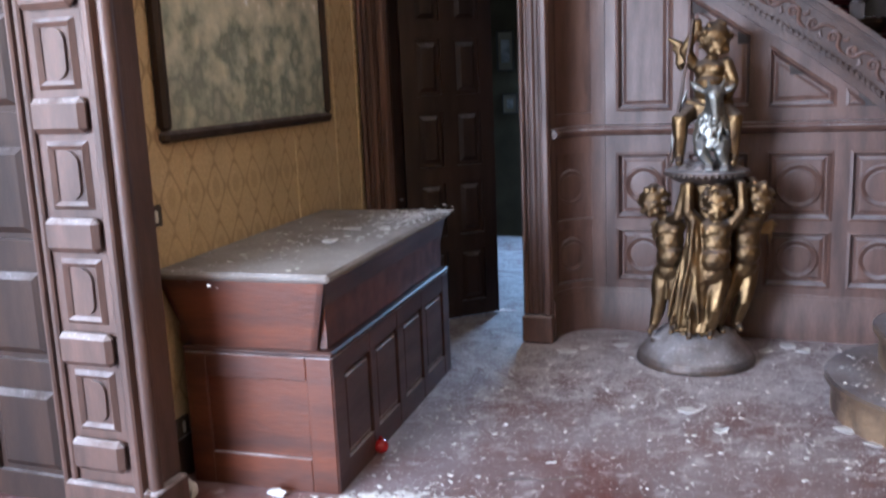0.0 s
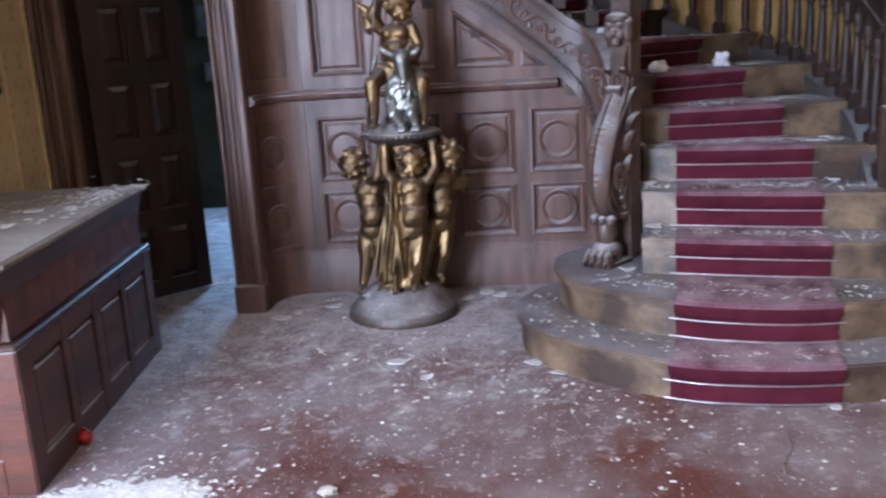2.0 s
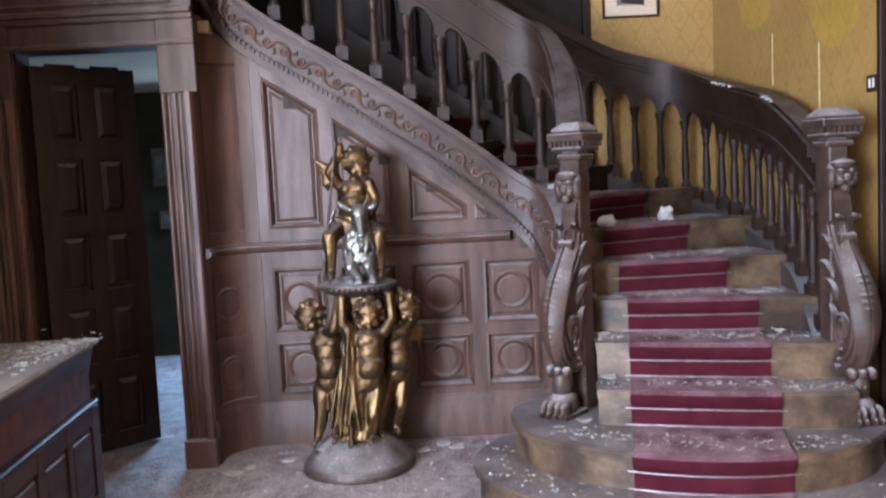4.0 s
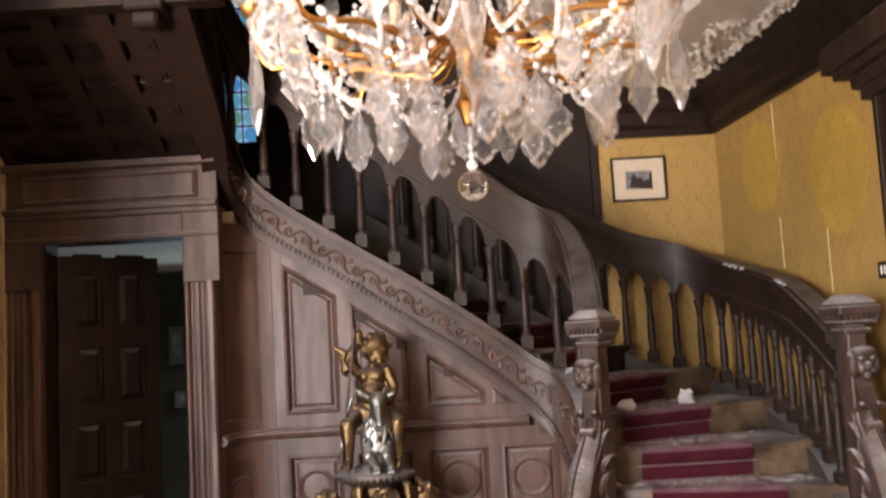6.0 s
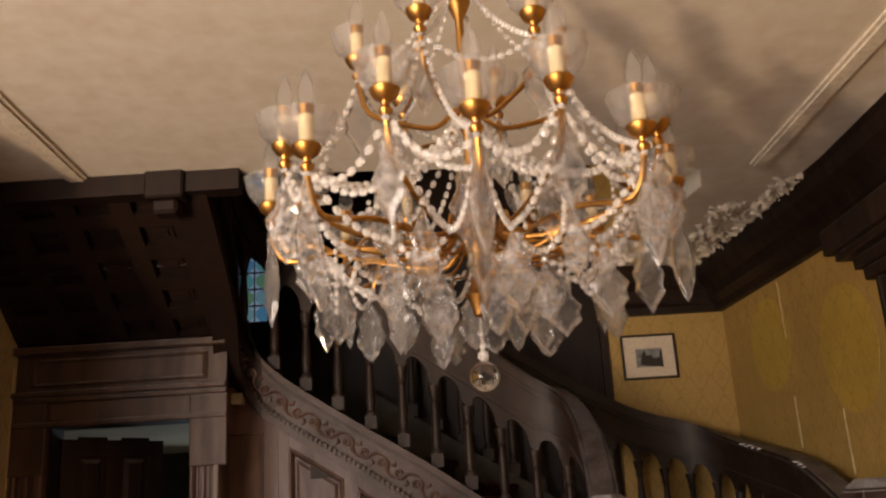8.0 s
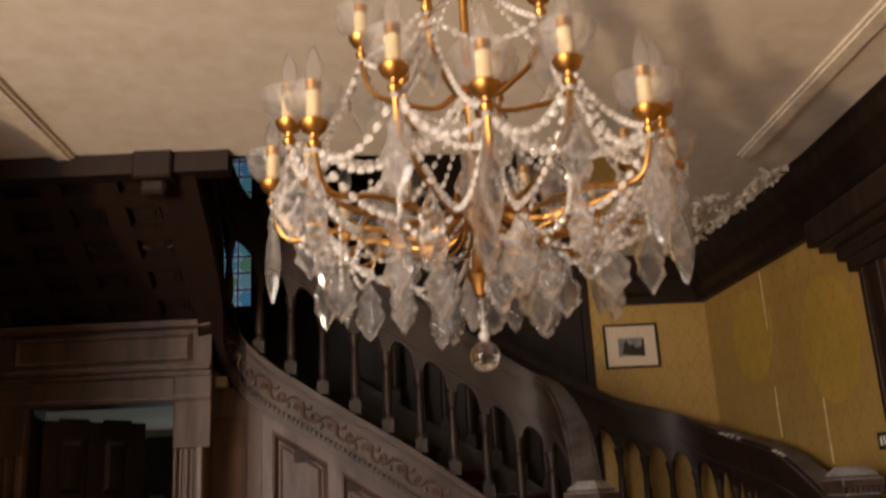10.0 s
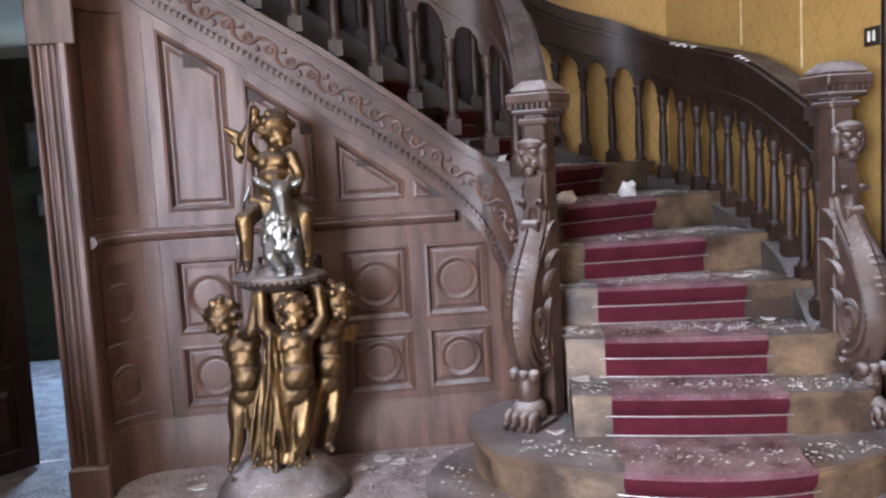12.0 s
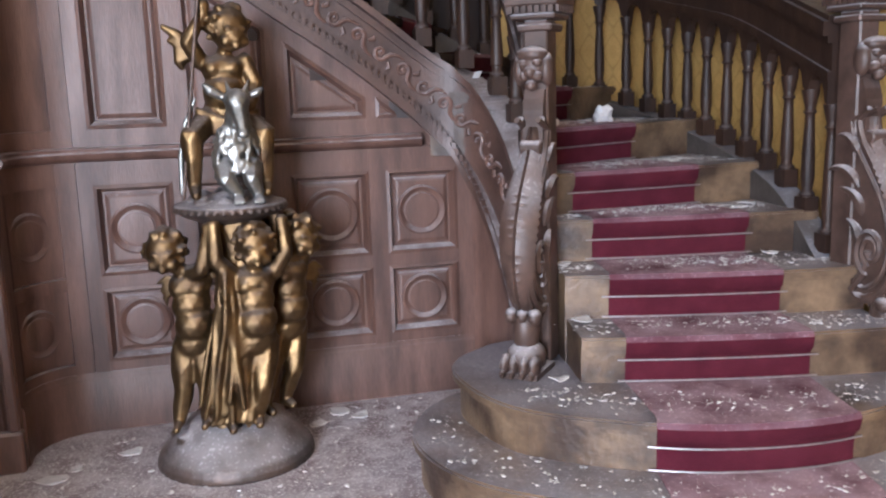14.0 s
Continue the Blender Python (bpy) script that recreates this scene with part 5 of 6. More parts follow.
putto(gold, (0.145, 0.0, 0.165), 0.02, (0.45, -0.9, 0), [[(0.09, 0.0, 0.75), (0.12, -0.06, 0.82), (0.12, -0.06, 0.92)], [(0.215, 0.02, 0.74), (0.235, 0.02, 0.82), (0.18, 0.03, 0.915)]], 7, 0.0, 0.03)
putto(gold, (0.0, 0.16, 0.165), 0.0, (0, 1, 0), [[(-0.07, 0.15, 0.74), (-0.11, 0.15, 0.82), (-0.1, 0.13, 0.92)], [(0.07, 0.15, 0.74), (0.11, 0.15, 0.82), (0.1, 0.13, 0.92)]], 9)
# small wings of the outer bearers
for s, x, y in ((-1, -0.25, 0.03), (1, 0.245, 0.09)):
    for k in range(4):
        limb(gold, [(x - s * 0.03, y, 0.69 - 0.012 * k), (x + s * 0.03, y + 0.02, 0.715 - 0.022 * k), (x + s * (0.065 - 0.010 * k), y + 0.025, 0.69 - 0.030 * k)], [0.012, 0.013, 0.007])
# drapery: a cloth from the shoulder, falling in wavering folds between the bearers
rnd = random.Random(4)
for k in range(11):
    f = k / 10
    top = Vector((-0.10 + 0.055 * f, -0.155 - 0.03 * math.sin(f * 3.1), 0.79 - 0.05 * f))
    pts = [top]
    for t in (0.2, 0.4, 0.6, 0.8, 1.0):
        x = top.x + (-0.045 + 0.16 * f) * t ** 1.3 + 0.008 * math.sin(7 * t + k * 1.9)
        y = -0.165 - 0.045 * math.sin(math.pi * f) - 0.014 * (k % 2) + 0.01 * math.sin(5 * t + k)
        pts.append(Vector((x, y, top.z - (0.52 + 0.05 * math.sin(k * 2.3)) * t)))
    limb(gold, pts, [0.008, 0.010, 0.0125, 0.013, 0.014, 0.011])
for k in range(5):
    limb(gold, [(0.03 - 0.01 * k, -0.205, 0.49 + 0.014 * k), (-0.03 - 0.006 * k, -0.212, 0.44 + 0.016 * k), (-0.09, -0.17, 0.46 + 0.03 * k)], [0.008, 0.012, 0.009])
for k in range(6):
    limb(gold, [(-0.06 + 0.02 * k, -0.16 - 0.012 * (k % 2), 0.30), (-0.09 + 0.028 * k, -0.19, 0.2)], [0.02, 0.014])
limb(gold, [(-0.02, -0.05, 0.2), (-0.02, -0.03, 0.9)], [0.12, 0.10])
# rider
rc_ = Vector((-0.030, 0.02, 0))
blob(gold, rc_ + Vector((0, 0.02, 1.32)), (0.085, 0.075, 0.07))
blob(gold, rc_ + Vector((0.0, -0.012, 1.39)), (0.080, 0.072, 0.075))
blob(gold, rc_ + Vector((0.0, -0.005, 1.47)), (0.078, 0.058, 0.062))
for k in (-1, 1):
    blob(gold, rc_ + Vector((0.034 * k, -0.034, 1.475)), 0.034)
limb(gold, [rc_ + Vector((0.005, 0, 1.51)), rc_ + Vector((0.02, -0.015, 1.565))], [0.034, 0.032])
head_of(gold, rc_ + Vector((0.03, -0.035, 1.615)), 0.076, (0.35, -1, -0.35), 11)
limb(gold, [rc_ + Vector((-0.075, 0, 1.50)), rc_ + Vector((-0.115, -0.03, 1.57)), rc_ + Vector((-0.055, -0.06, 1.665))], [0.036, 0.032, 0.024])
blob(gold, rc_ + Vector((-0.055, -0.062, 1.69)), (0.026, 0.024, 0.03))
limb(gold, [rc_ + Vector((0.08, 0, 1.50)), rc_ + Vector((0.115, -0.02, 1.41)), rc_ + Vector((0.09, -0.07, 1.34))], [0.036, 0.031, 0.025])
for k in (-1, 1):
    limb(gold, [rc_ + Vector((0.045 * k, 0, 1.30)), rc_ + Vector((0.125 * k, -0.10, 1.235)), rc_ + Vector((0.125 * k, -0.105, 1.16))], [0.058, 0.050, 0.040])
    limb(gold, [rc_ + Vector((0.125 * k, -0.105, 1.16)), rc_ + Vector((0.128 * k, -0.095, 1.06)), rc_ + Vector((0.125 * k, -0.135, 1.03))], [0.040, 0.029, 0.022])
for k in range(4):
    limb(gold, [rc_ + Vector((-0.09, 0.05, 1.53)), rc_ + Vector((-0.15, 0.06, 1.60 - 0.03 * k)), rc_ + Vector((-0.20 + 0.02 * k, 0.06, 1.63 - 0.05 * k))], [0.022, 0.024, 0.012])
for k in range(6):
    limb(gold, [rc_ + Vector((-0.10, -0.05, 1.33 - 0.012 * k)), rc_ + Vector((0.0, -0.085, 1.29 - 0.012 * k)), rc_ + Vector((0.11, -0.05, 1.32 - 0.014 * k))], [0.013, 0.012, 0.013])
gold_me = voxel_skin(gold, 0.0065, 3)

silver = Soup()
gx = -0.005
limb(silver, [(gx, 0.14, 1.17), (gx, -0.06, 1.17)], [0.095, 0.092])
limb(silver, [(gx, -0.07, 1.20), (gx + 0.01, -0.12, 1.29), (gx + 0.01, -0.13, 1.35)], [0.075, 0.052, 0.045])
blob(silver, (gx + 0.012, -0.145, 1.355), (0.046, 0.055, 0.048))
limb(silver, [(gx + 0.014, -0.165, 1.34), (gx + 0.022, -0.215, 1.255)], [0.036, 0.022])
blob(silver, (gx + 0.023, -0.222, 1.245), (0.024, 0.02, 0.018))
limb(silver, [(gx - 0.03, -0.12, 1.37), (gx - 0.075, -0.125, 1.395), (gx - 0.10, -0.125, 1.42)], [0.016, 0.022, 0.006])
limb(silver, [(gx + 0.05, -0.12, 1.37), (gx + 0.085, -0.125, 1.385), (gx + 0.105, -0.125, 1.40)], [0.014, 0.017, 0.006])
limb(silver, [(gx - 0.012, -0.135, 1.39), (gx - 0.022, -0.12, 1.43)], [0.013, 0.004])
limb(silver, [(gx + 0.042, -0.135, 1.39), (gx + 0.058, -0.12, 1.43)], [0.013, 0.004])
for k in (-1, 1):
    limb(silver, [(gx + 0.045 * k, -0.11, 1.13), (gx + 0.045 * k, -0.165, 1.085), (gx + 0.03 + 0.035 * k, -0.155, 1.03)], [0.042, 0.034, 0.026])
    for t in (-1, 0, 1):
        limb(silver, [(gx + 0.03 + 0.035 * k, -0.155, 1.03), (gx + 0.03 + 0.035 * k + 0.014 * t, -0.20, 1.005)], [0.014, 0.011])
    blob(silver, (gx + 0.012 + 0.026 * k, -0.178, 1.365), 0.010, 1)
rnd = random.Random(2)
for k in range(110):
    a, z = rnd.uniform(-1.15, 1.15), rnd.uniform(1.08, 1.29)
    r = 0.088 - max(0, z - 1.2) * 0.38
    p = Vector((gx + r * math.sin(a), -0.085 - r * math.cos(a) * 0.85, z))
    limb(silver, [p, p + Vector((0.006 * rnd.uniform(-1, 1), -0.006, -0.022))], [0.013, 0.006])
silver_me = voxel_skin(silver, 0.0055, 2)

dark = Soup()
dark.take(lathe(nb(), [(0.30, 0.0), (0.298, 0.02), (0.285, 0.05), (0.25, 0.09), (0.21, 0.13), (0.17, 0.16), (0.10, 0.19), (0.01, 0.20)], segs=40))
rnd = random.Random(8)
for k in range(26):
    a, r = rnd.uniform(0, 6.28), rnd.uniform(0.1, 0.22)
    blob(dark, (r * math.cos(a), r * math.sin(a), 0.17 - r * 0.25), (rnd.uniform(0.03, 0.07), rnd.uniform(0.03, 0.07), 0.025), 1)
dark.take(lathe(nb(), [(0.05, 0.90), (0.13, 0.925), (0.185, 0.95), (0.205, 0.975), (0.208, 0.985), (0.19, 0.99), (0.15, 1.0), (0.08, 1.015), (0.02, 1.03)], (-0.035, 0, 0), segs=40))
for k in range(40):
    a = 2 * math.pi * k / 40
    blob(dark, (-0.035 + 0.203 * math.cos(a), 0.203 * math.sin(a), 0.966), (0.012, 0.012, 0.009), 1)
for k in range(20):
    a, r = rnd.uniform(0, 6.28), rnd.uniform(0.05, 0.15)
    blob(dark, (-0.035 + r * math.cos(a), r * math.sin(a), 1.0), (rnd.uniform(0.02, 0.05), rnd.uniform(0.02, 0.05), rnd.uniform(0.015, 0.04)), 1)
limb(dark, [(-0.10, -0.075, 1.715), (-0.20, -0.10, 1.02)], [0.010, 0.010])
limb(dark, [(0.0, 0.08, 1.0), (0.0, 0.08, 1.3)], [0.06, 0.05])
dark_me = voxel_skin(dark, 0.0065, 2)
horn = Soup()
for k in range(3):
    limb(horn, [(-0.135, 0.02 + 0.012 * k, 1.37), (-0.175, 0.03 + 0.012 * k, 1.28), (-0.20, 0.02 + 0.012 * k, 1.17), (-0.205, 0.0 + 0.012 * k, 1.03)], [0.008, 0.011, 0.012, 0.012])
horn_me = voxel_skin(horn, 0.006, 1)
statue = join_skins("statue", [(gold_me, M_gold), (silver_me, M_silver), (dark_me, M_bronze), (horn_me, M_silver)], pose(-0.385, 4.66, 0, 0, 0, 0))
tagged(statue, "gilt bronze statue group with a silvered goat on a dark base", "statue")

# ---- chandelier ----
def cut_glass(name, colour, rough, ior, transmission, clear):
    """Worked glass: a body that bends and scatters light, and a share that light passes straight through."""
    m = bpy.data.materials.new(name)
    m.use_nodes = True
    n, l = m.node_tree.nodes, m.node_tree.links
    p = n["Principled BSDF"]
    p.inputs["Base Color"].default_value = (*colour, 1)
    p.inputs["Roughness"].default_value, p.inputs["IOR"].default_value, p.inputs["Transmission Weight"].default_value = rough, ior, transmission
    t = n.new("ShaderNodeBsdfTransparent")
    t.inputs["Color"].default_value = (0.96, 0.96, 0.98, 1)
    mx = n.new("ShaderNodeMixShader")
    mx.inputs["Fac"].default_value = clear
    l.new(p.outputs[0], mx.inputs[1])
    l.new(t.outputs[0], mx.inputs[2])
    l.new(mx.outputs[0], n["Material Output"].inputs["Surface"])
    return m


M_crystal = cut_glass("crystal", (0.96, 0.95, 0.95), 0.10, 1.5, 0.68, 0.18)
M_drop = cut_glass("cut_glass", (0.93, 0.94, 0.97), 0.05, 1.48, 0.95, 0.38)
M_bowl = cut_glass("thin_glass", (0.95, 0.95, 0.95), 0.15, 1.2, 0.90, 0.62)
M_ball = cut_glass("clear_glass", (0.98, 0.98, 0.98), 0.02, 1.5, 1.0, 0.0)
M_candle = material("candle_sleeve", (0.78, 0.64, 0.38), 0.4, second=(0.70, 0.55, 0.30), scale=20)

CX, CY = 0.15, 1.87
chand = tagged(empty("chandelier"), "crystal chandelier with gilt arms, bead chains and glass drops", "chandelier")
b = nb()
lathe(b, [(0.004, 2.115), (0.014, 2.12), (0.022, 2.15), (0.030, 2.165), (0.018, 2.18), (0.012, 2.25), (0.025, 2.29), (0.035, 2.31), (0.015, 2.34), (0.010, 2.55), (0.028, 2.60), (0.012, 2.64), (0.010, 2.85), (0.03, 2.90), (0.012, 2.93), (0.008, 3.2), (0.05, 3.27), (0.06, 3.298)], (CX, CY, 0), 14)
part("stem", b, M_brass, chand, "gilt central stem", True)


def arm_unit(a, r, z, z_root, up):
    """One S-shaped arm with pan, candle, bulb and glass bowl."""
    ca, sa = math.cos(a), math.sin(a)
    P = lambda u, w: Vector((CX + u * ca, CY + u * sa, w))
    arm = part("arm", tube(nb(), smooth_loop([P(0.02, z_root), P(r * 0.30, z_root - 0.05), P(r * 0.62, z_root - 0.06 + up * 0.02), P(r * 0.92, z - 0.13), P(r * 1.0, z - 0.05), P(r, z - 0.01)], 5), 0.0065, 7), M_brass, chand, "curved gilt arm", True)
    c = P(r, z)
    b = nb()
    lathe(b, [(0.005, -0.052), (0.013, -0.042), (0.014, -0.036), (0.008, -0.028), (0.010, -0.020), (0.022, -0.012), (0.028, -0.001), (0.030, 0.005), (0.028, 0.008), (0.015, 0.010)], c, 14)
    part("drip_pan", b, M_brass, arm, "turned gilt cup", True)
    b = nb()
    lathe(b, [(0.0150, 0.008), (0.0150, 0.070), (0.011, 0.073)], c, 12)
    part("candle", b, M_candle, arm, "cream candle sleeve", True)
    b = nb()
    lathe(b, [(0.015, 0.072), (0.016, 0.082), (0.017, 0.092), (0.013, 0.093)], c, 10)
    part("collar", b, M_brass, arm, "gilt crown under the bulb", True)
    b = nb()
    lathe(b, [(0.010, 0.088), (0.017, 0.103), (0.0195, 0.118), (0.0165, 0.138), (0.009, 0.158), (0.0035, 0.170), (0.001, 0.175)], c, 12)
    part("bulb", b, M_bowl, arm, "clear flame-shaped bulb", True)
    b = nb()
    lathe(b, [(0.018, 0.010), (0.040, 0.016), (0.054, 0.034), (0.060, 0.062), (0.063, 0.070), (0.0615, 0.071), (0.058, 0.062), (0.052, 0.036), (0.038, 0.019), (0.017, 0.013)], c, 18)
    part("glass_bowl", b, M_bowl, arm, "thin clear glass bowl", True)
    return c


LOW, HIGH = [], []
for k in range(16):
    a = radians(-90 + 22.5 * k)
    LOW.append(arm_unit(a, 0.46 if k % 2 == 0 else 0.43, 2.40 if k % 2 == 0 else 2.475, 2.33, 1))
for k in range(6):
    a = radians(-112 + 60 * k)
    HIGH.append(arm_unit(a, 0.25, 2.74, 2.62, 1))


def chain(a, b_, sag, n, r, name="bead_chain"):
    a, b_ = Vector(a), Vector(b_)
    span = math.hypot((b_ - a).length, 2.2 * sag)
    n = max(n // 3, round(span / (2.75 * r)))
    soup = Soup()
    for k in range(n + 1):
        t = k / n
        p = a.lerp(b_, t) - Vector((0, 0, sag * 4 * t * (1 - t)))
        q = a.lerp(b_, min(1, t + 0.01)) - Vector((0, 0, sag * 4 * min(1, t + 0.01) * (1 - min(1, t + 0.01))))
        d = (q - p)
        d = d.normalized() if d.length > 1e-6 else Vector((0, 0, -1))
        rot = d.to_track_quat("Z", "Y").to_matrix().to_4x4()
        soup.ball(Matrix.Translation(p) @ rot @ Matrix.Diagonal((r * 0.80, r * 1.08, r * 1.36, 1)), 1)
    me = soup.mesh(name)
    me.materials.append(M_crystal)
    ob = new(name, me)
    ob.parent = chand
    return ob


swing = random.Random(77)


def drop(p, w, h, a, kind):
    """A flat cut-glass pendant hanging from p, its face turned to angle a."""
    outlines = {"leaf": [(0.0, 0.0), (0.12, -0.05), (0.10, -0.12), (0.26, -0.22), (0.22, -0.34), (0.5, -0.52), (0.40, -0.64), (0.46, -0.74), (0.22, -0.86), (0.0, -1.0)],
                "spade": [(0.0, 0.0), (0.10, -0.08), (0.20, -0.20), (0.42, -0.34), (0.36, -0.46), (0.5, -0.62), (0.42, -0.76), (0.30, -0.80), (0.24, -0.90), (0.0, -1.0)],
                "spear": [(0.0, 0.0), (0.25, -0.10), (0.18, -0.22), (0.42, -0.40), (0.5, -0.60), (0.38, -0.78), (0.18, -0.92), (0.0, -1.0)]}
    w, h = w * 1.12, h * 1.15
    o = outlines[kind]
    pts = o + [(-x, z) for x, z in o[-2:0:-1]]
    m = Matrix.Translation(p) @ Matrix.Rotation(swing.uniform(-0.8, 0.8), 4, "Z")
    bm = nb()
    n = len(pts)
    R = [bm.verts.new(m @ Vector((x * w, 0, z * h))) for x, z in pts]
    F = [bm.verts.new(m @ Vector((x * w * 0.72, -0.006, -0.5 * h + (z + 0.5) * h * 0.8))) for x, z in pts]
    B = [bm.verts.new(m @ Vector((x * w * 0.72, 0.006, -0.5 * h + (z + 0.5) * h * 0.8))) for x, z in pts]
    for i in range(n):
        j = (i + 1) % n
        bm.faces.new((R[i], R[j], F[j], F[i]))
        bm.faces.new((R[j], R[i], B[i], B[j]))
    bm.faces.new(F)
    bm.faces.new(B[::-1])
    part("crystal_drop", bm, M_drop, chand, "flat cut-glass drop")
    b = nb()
    bmesh.ops.create_icosphere(b, subdivisions=1, radius=0.007, matrix=Matrix.Translation(Vector(p) + Vector((0, 0, 0.007))))
    part("bead", b, M_crystal, chand)


rnd = random.Random(21)
ring = lambda a, r, z: Vector((CX + r * math.cos(a), CY + r * math.sin(a), z))
for k in range(16):
    p, q = LOW[k], LOW[(k + 1) % 16]
    lowp = Vector((0, 0, -0.05))
    a = radians(-90 + 22.5 * k)
    chain(p + lowp, q + lowp, 0.06, 9, 0.009)
    # swags to the lower ring and up to the stem
    chain(p + lowp, ring(a + 0.196, 0.30, 2.23), 0.035, 13, 0.009)
    chain(q + lowp, ring(a + 0.196, 0.30, 2.23), 0.05, 14, 0.008)
    if k % 2 == 0:
        drop(p + Vector((0, 0, -0.05)), 0.050, 0.20, a, "spear")
        drop(ring(a + 0.196, 0.31, 2.215), 0.075, 0.135, a, rnd.choice(["spade", "leaf"]))
        chain(ring(a + 0.196, 0.30, 2.23), ring(a + 0.59, 0.30, 2.23), 0.05, 13, 0.0075)
        drop(ring(a - 0.10, 0.24, 2.40), 0.065, 0.17, a, "leaf")
    else:
        drop(p + Vector((0, 0, -0.06)), 0.078, 0.175, a, "leaf")
        drop(ring(a + 0.1, 0.37, 2.26), rnd.uniform(0.045, 0.07), rnd.uniform(0.12, 0.16), a, rnd.choice(["spade", "leaf", "spear"]))
    b = nb()
    tube(b, smooth_loop([ring(a + 0.196, 0.30, 2.235), ring(a + 0.196, 0.26, 2.27), ring(a + 0.196, 0.10, 2.24), ring(a + 0.196, 0.02, 2.30)], 5), 0.0035, 6)
    part("arm", b, M_brass, chand, "curved gilt arm", True)
    chain(LOW[k] + Vector((0, 0, -0.03)), ring(a, 0.03, 2.58), 0.10, 19, 0.0085)
    chain(ring(a + 0.38, 0.41, 2.31), LOW[k] + Vector((0, 0, -0.04)), 0.04, 8, 0.0078)
for k in range(9):
    a = radians(-90 + 40 * k)
    drop(ring(a + 0.15, 0.185, 2.20), rnd.uniform(0.06, 0.08), rnd.uniform(0.11, 0.15), a, rnd.choice(["spade", "leaf"]))
    chain(ring(a + 0.15, 0.185, 2.205), ring(a + 0.30, 0.30, 2.23), 0.03, 6, 0.007)
for k in range(6):
    p, q = HIGH[k], HIGH[(k + 1) % 6]
    a = radians(-112 + 60 * k)
    chain(p - Vector((0, 0, 0.05)), q - Vector((0, 0, 0.05)), 0.06, 12, 0.008)
    chain(p - Vector((0, 0, 0.05)), LOW[(8 * k // 3 - 1) % 16] + Vector((0, 0, -0.03)), 0.07, 18, 0.008)
    chain(p - Vector((0, 0, 0.05)), LOW[(8 * k // 3) % 16] + Vector((0, 0, -0.03)), 0.07, 18, 0.008)
    chain(p - Vector((0, 0, 0.05)), ring(a, 0.03, 2.93), 0.03, 15, 0.0075)
    drop(p - Vector((0, 0, 0.05)), 0.075, 0.17, a, "leaf")
    if k % 2:
        drop(ring(a + 0.5, 0.10, 2.21), 0.065, 0.13, a, "spade")
        chain(ring(a + 0.5, 0.10, 2.215), ring(a + 0.5, 0.02, 2.31), 0.0, 6, 0.007)
for a, r, z0, n in ((-2.5, 0.36, 2.24, 10), (-0.7, 0.36, 2.36, 9), (-0.4, 0.38, 2.32, 8)):
    chain(ring(a, r, z0), ring(a, r, z0 - 0.014 * n), 0.0, n, 0.006)
drop(Vector((CX + 0.0, CY - 0.26, 2.34)), 0.075, 0.22, 0.0, "leaf")
b = nb()
bmesh.ops.create_uvsphere(b, u_segments=24, v_segments=16, radius=0.033, matrix=Matrix.Translation((CX, CY, 1.985)))
part("glass_ball", b, M_ball, chand, "clear glass ball finial", True)
b = nb()
bmesh.ops.create_icosphere(b, subdivisions=2, radius=0.013, matrix=Matrix.Translation((CX, CY, 2.03)))
bmesh.ops.create_icosphere(b, subdivisions=2, radius=0.008, matrix=Matrix.Translation((CX, CY, 2.05)))
tube(b, [(CX, CY, 2.02), (CX, CY, 2.12)], 0.003, 6)
part("bead", b, M_crystal, chand, "", True)

# ---- ceiling details ----
M_rib = material("plaster_rib", (0.78, 0.70, 0.58), 0.85, second=(0.62, 0.55, 0.46), scale=30, detail_scale=90, bump=0.5)
for x0, y0, x1, y1 in ((1.80, -1.0, 1.685, 4.15), (-1.48, -1.0, -1.60, 3.80)):
    b = nb()
    d = Vector((x1 - x0, y1 - y0)).normalized()
    nn = Vector((-d.y, d.x))
    for w, h in ((0.05, 0.012), (0.032, 0.022)):
        prism(b, [(x0 + nn.x * w, y0 + nn.y * w), (x1 + nn.x * w, y1 + nn.y * w), (x1 - nn.x * w, y1 - nn.y * w), (x0 - nn.x * w, y0 - nn.y * w)], lambda x, y: (x, y, CEIL - h), lambda x, y: (x, y, CEIL + 0.01))
    setting("ceiling_rib", b, M_rib, "pale moulded plaster rib on the ceiling", "ceiling rib")
# corbel on the ceiling beam
b = nb()
box(b, -1.28, -1.10, 3.77, 3.9, 3.17, 3.305, None, 0.01)
box(b, -1.25, -1.13, 3.79, 3.9, 3.10, 3.17, None, 0.015)
setting("corbel", b, M_soffit, "dark carved corbel under the ceiling beam", "corbel")


def flake_mesh(rnd, r, curl, thick, n=7):
    """An irregular curled chip."""
    b = nb()
    a0 = rnd.uniform(0, 6.28)
    up = [b.verts.new((r * rnd.uniform(0.55, 1.2) * math.cos(a0 + 2 * math.pi * k / n), r * rnd.uniform(0.4, 1.0) * math.sin(a0 + 2 * math.pi * k / n), 0)) for k in range(n)]
    for v in up:
        v.co.z = curl * r * (v.co.x / r) ** 2 * rnd.uniform(0.5, 1.2) + thick
    lo = [b.verts.new((v.co.x * 0.96, v.co.y * 0.96, v.co.z - thick)) for v in up]
    b.faces.new(up)
    b.faces.new(lo[::-1])
    for k in range(n):
        j = (k + 1) % n
        b.faces.new((up[k], lo[k], lo[j], up[j]))
    me = bpy.data.meshes.new("flake")
    b.to_mesh(me)
    b.free()
    return me


rnd = random.Random(33)
# peeling plaster near the cornice, hanging from the ceiling
peel = tagged(empty("peeling_plaster"), "curled flakes of plaster peeling off the ceiling", "plaster", "", "structure")
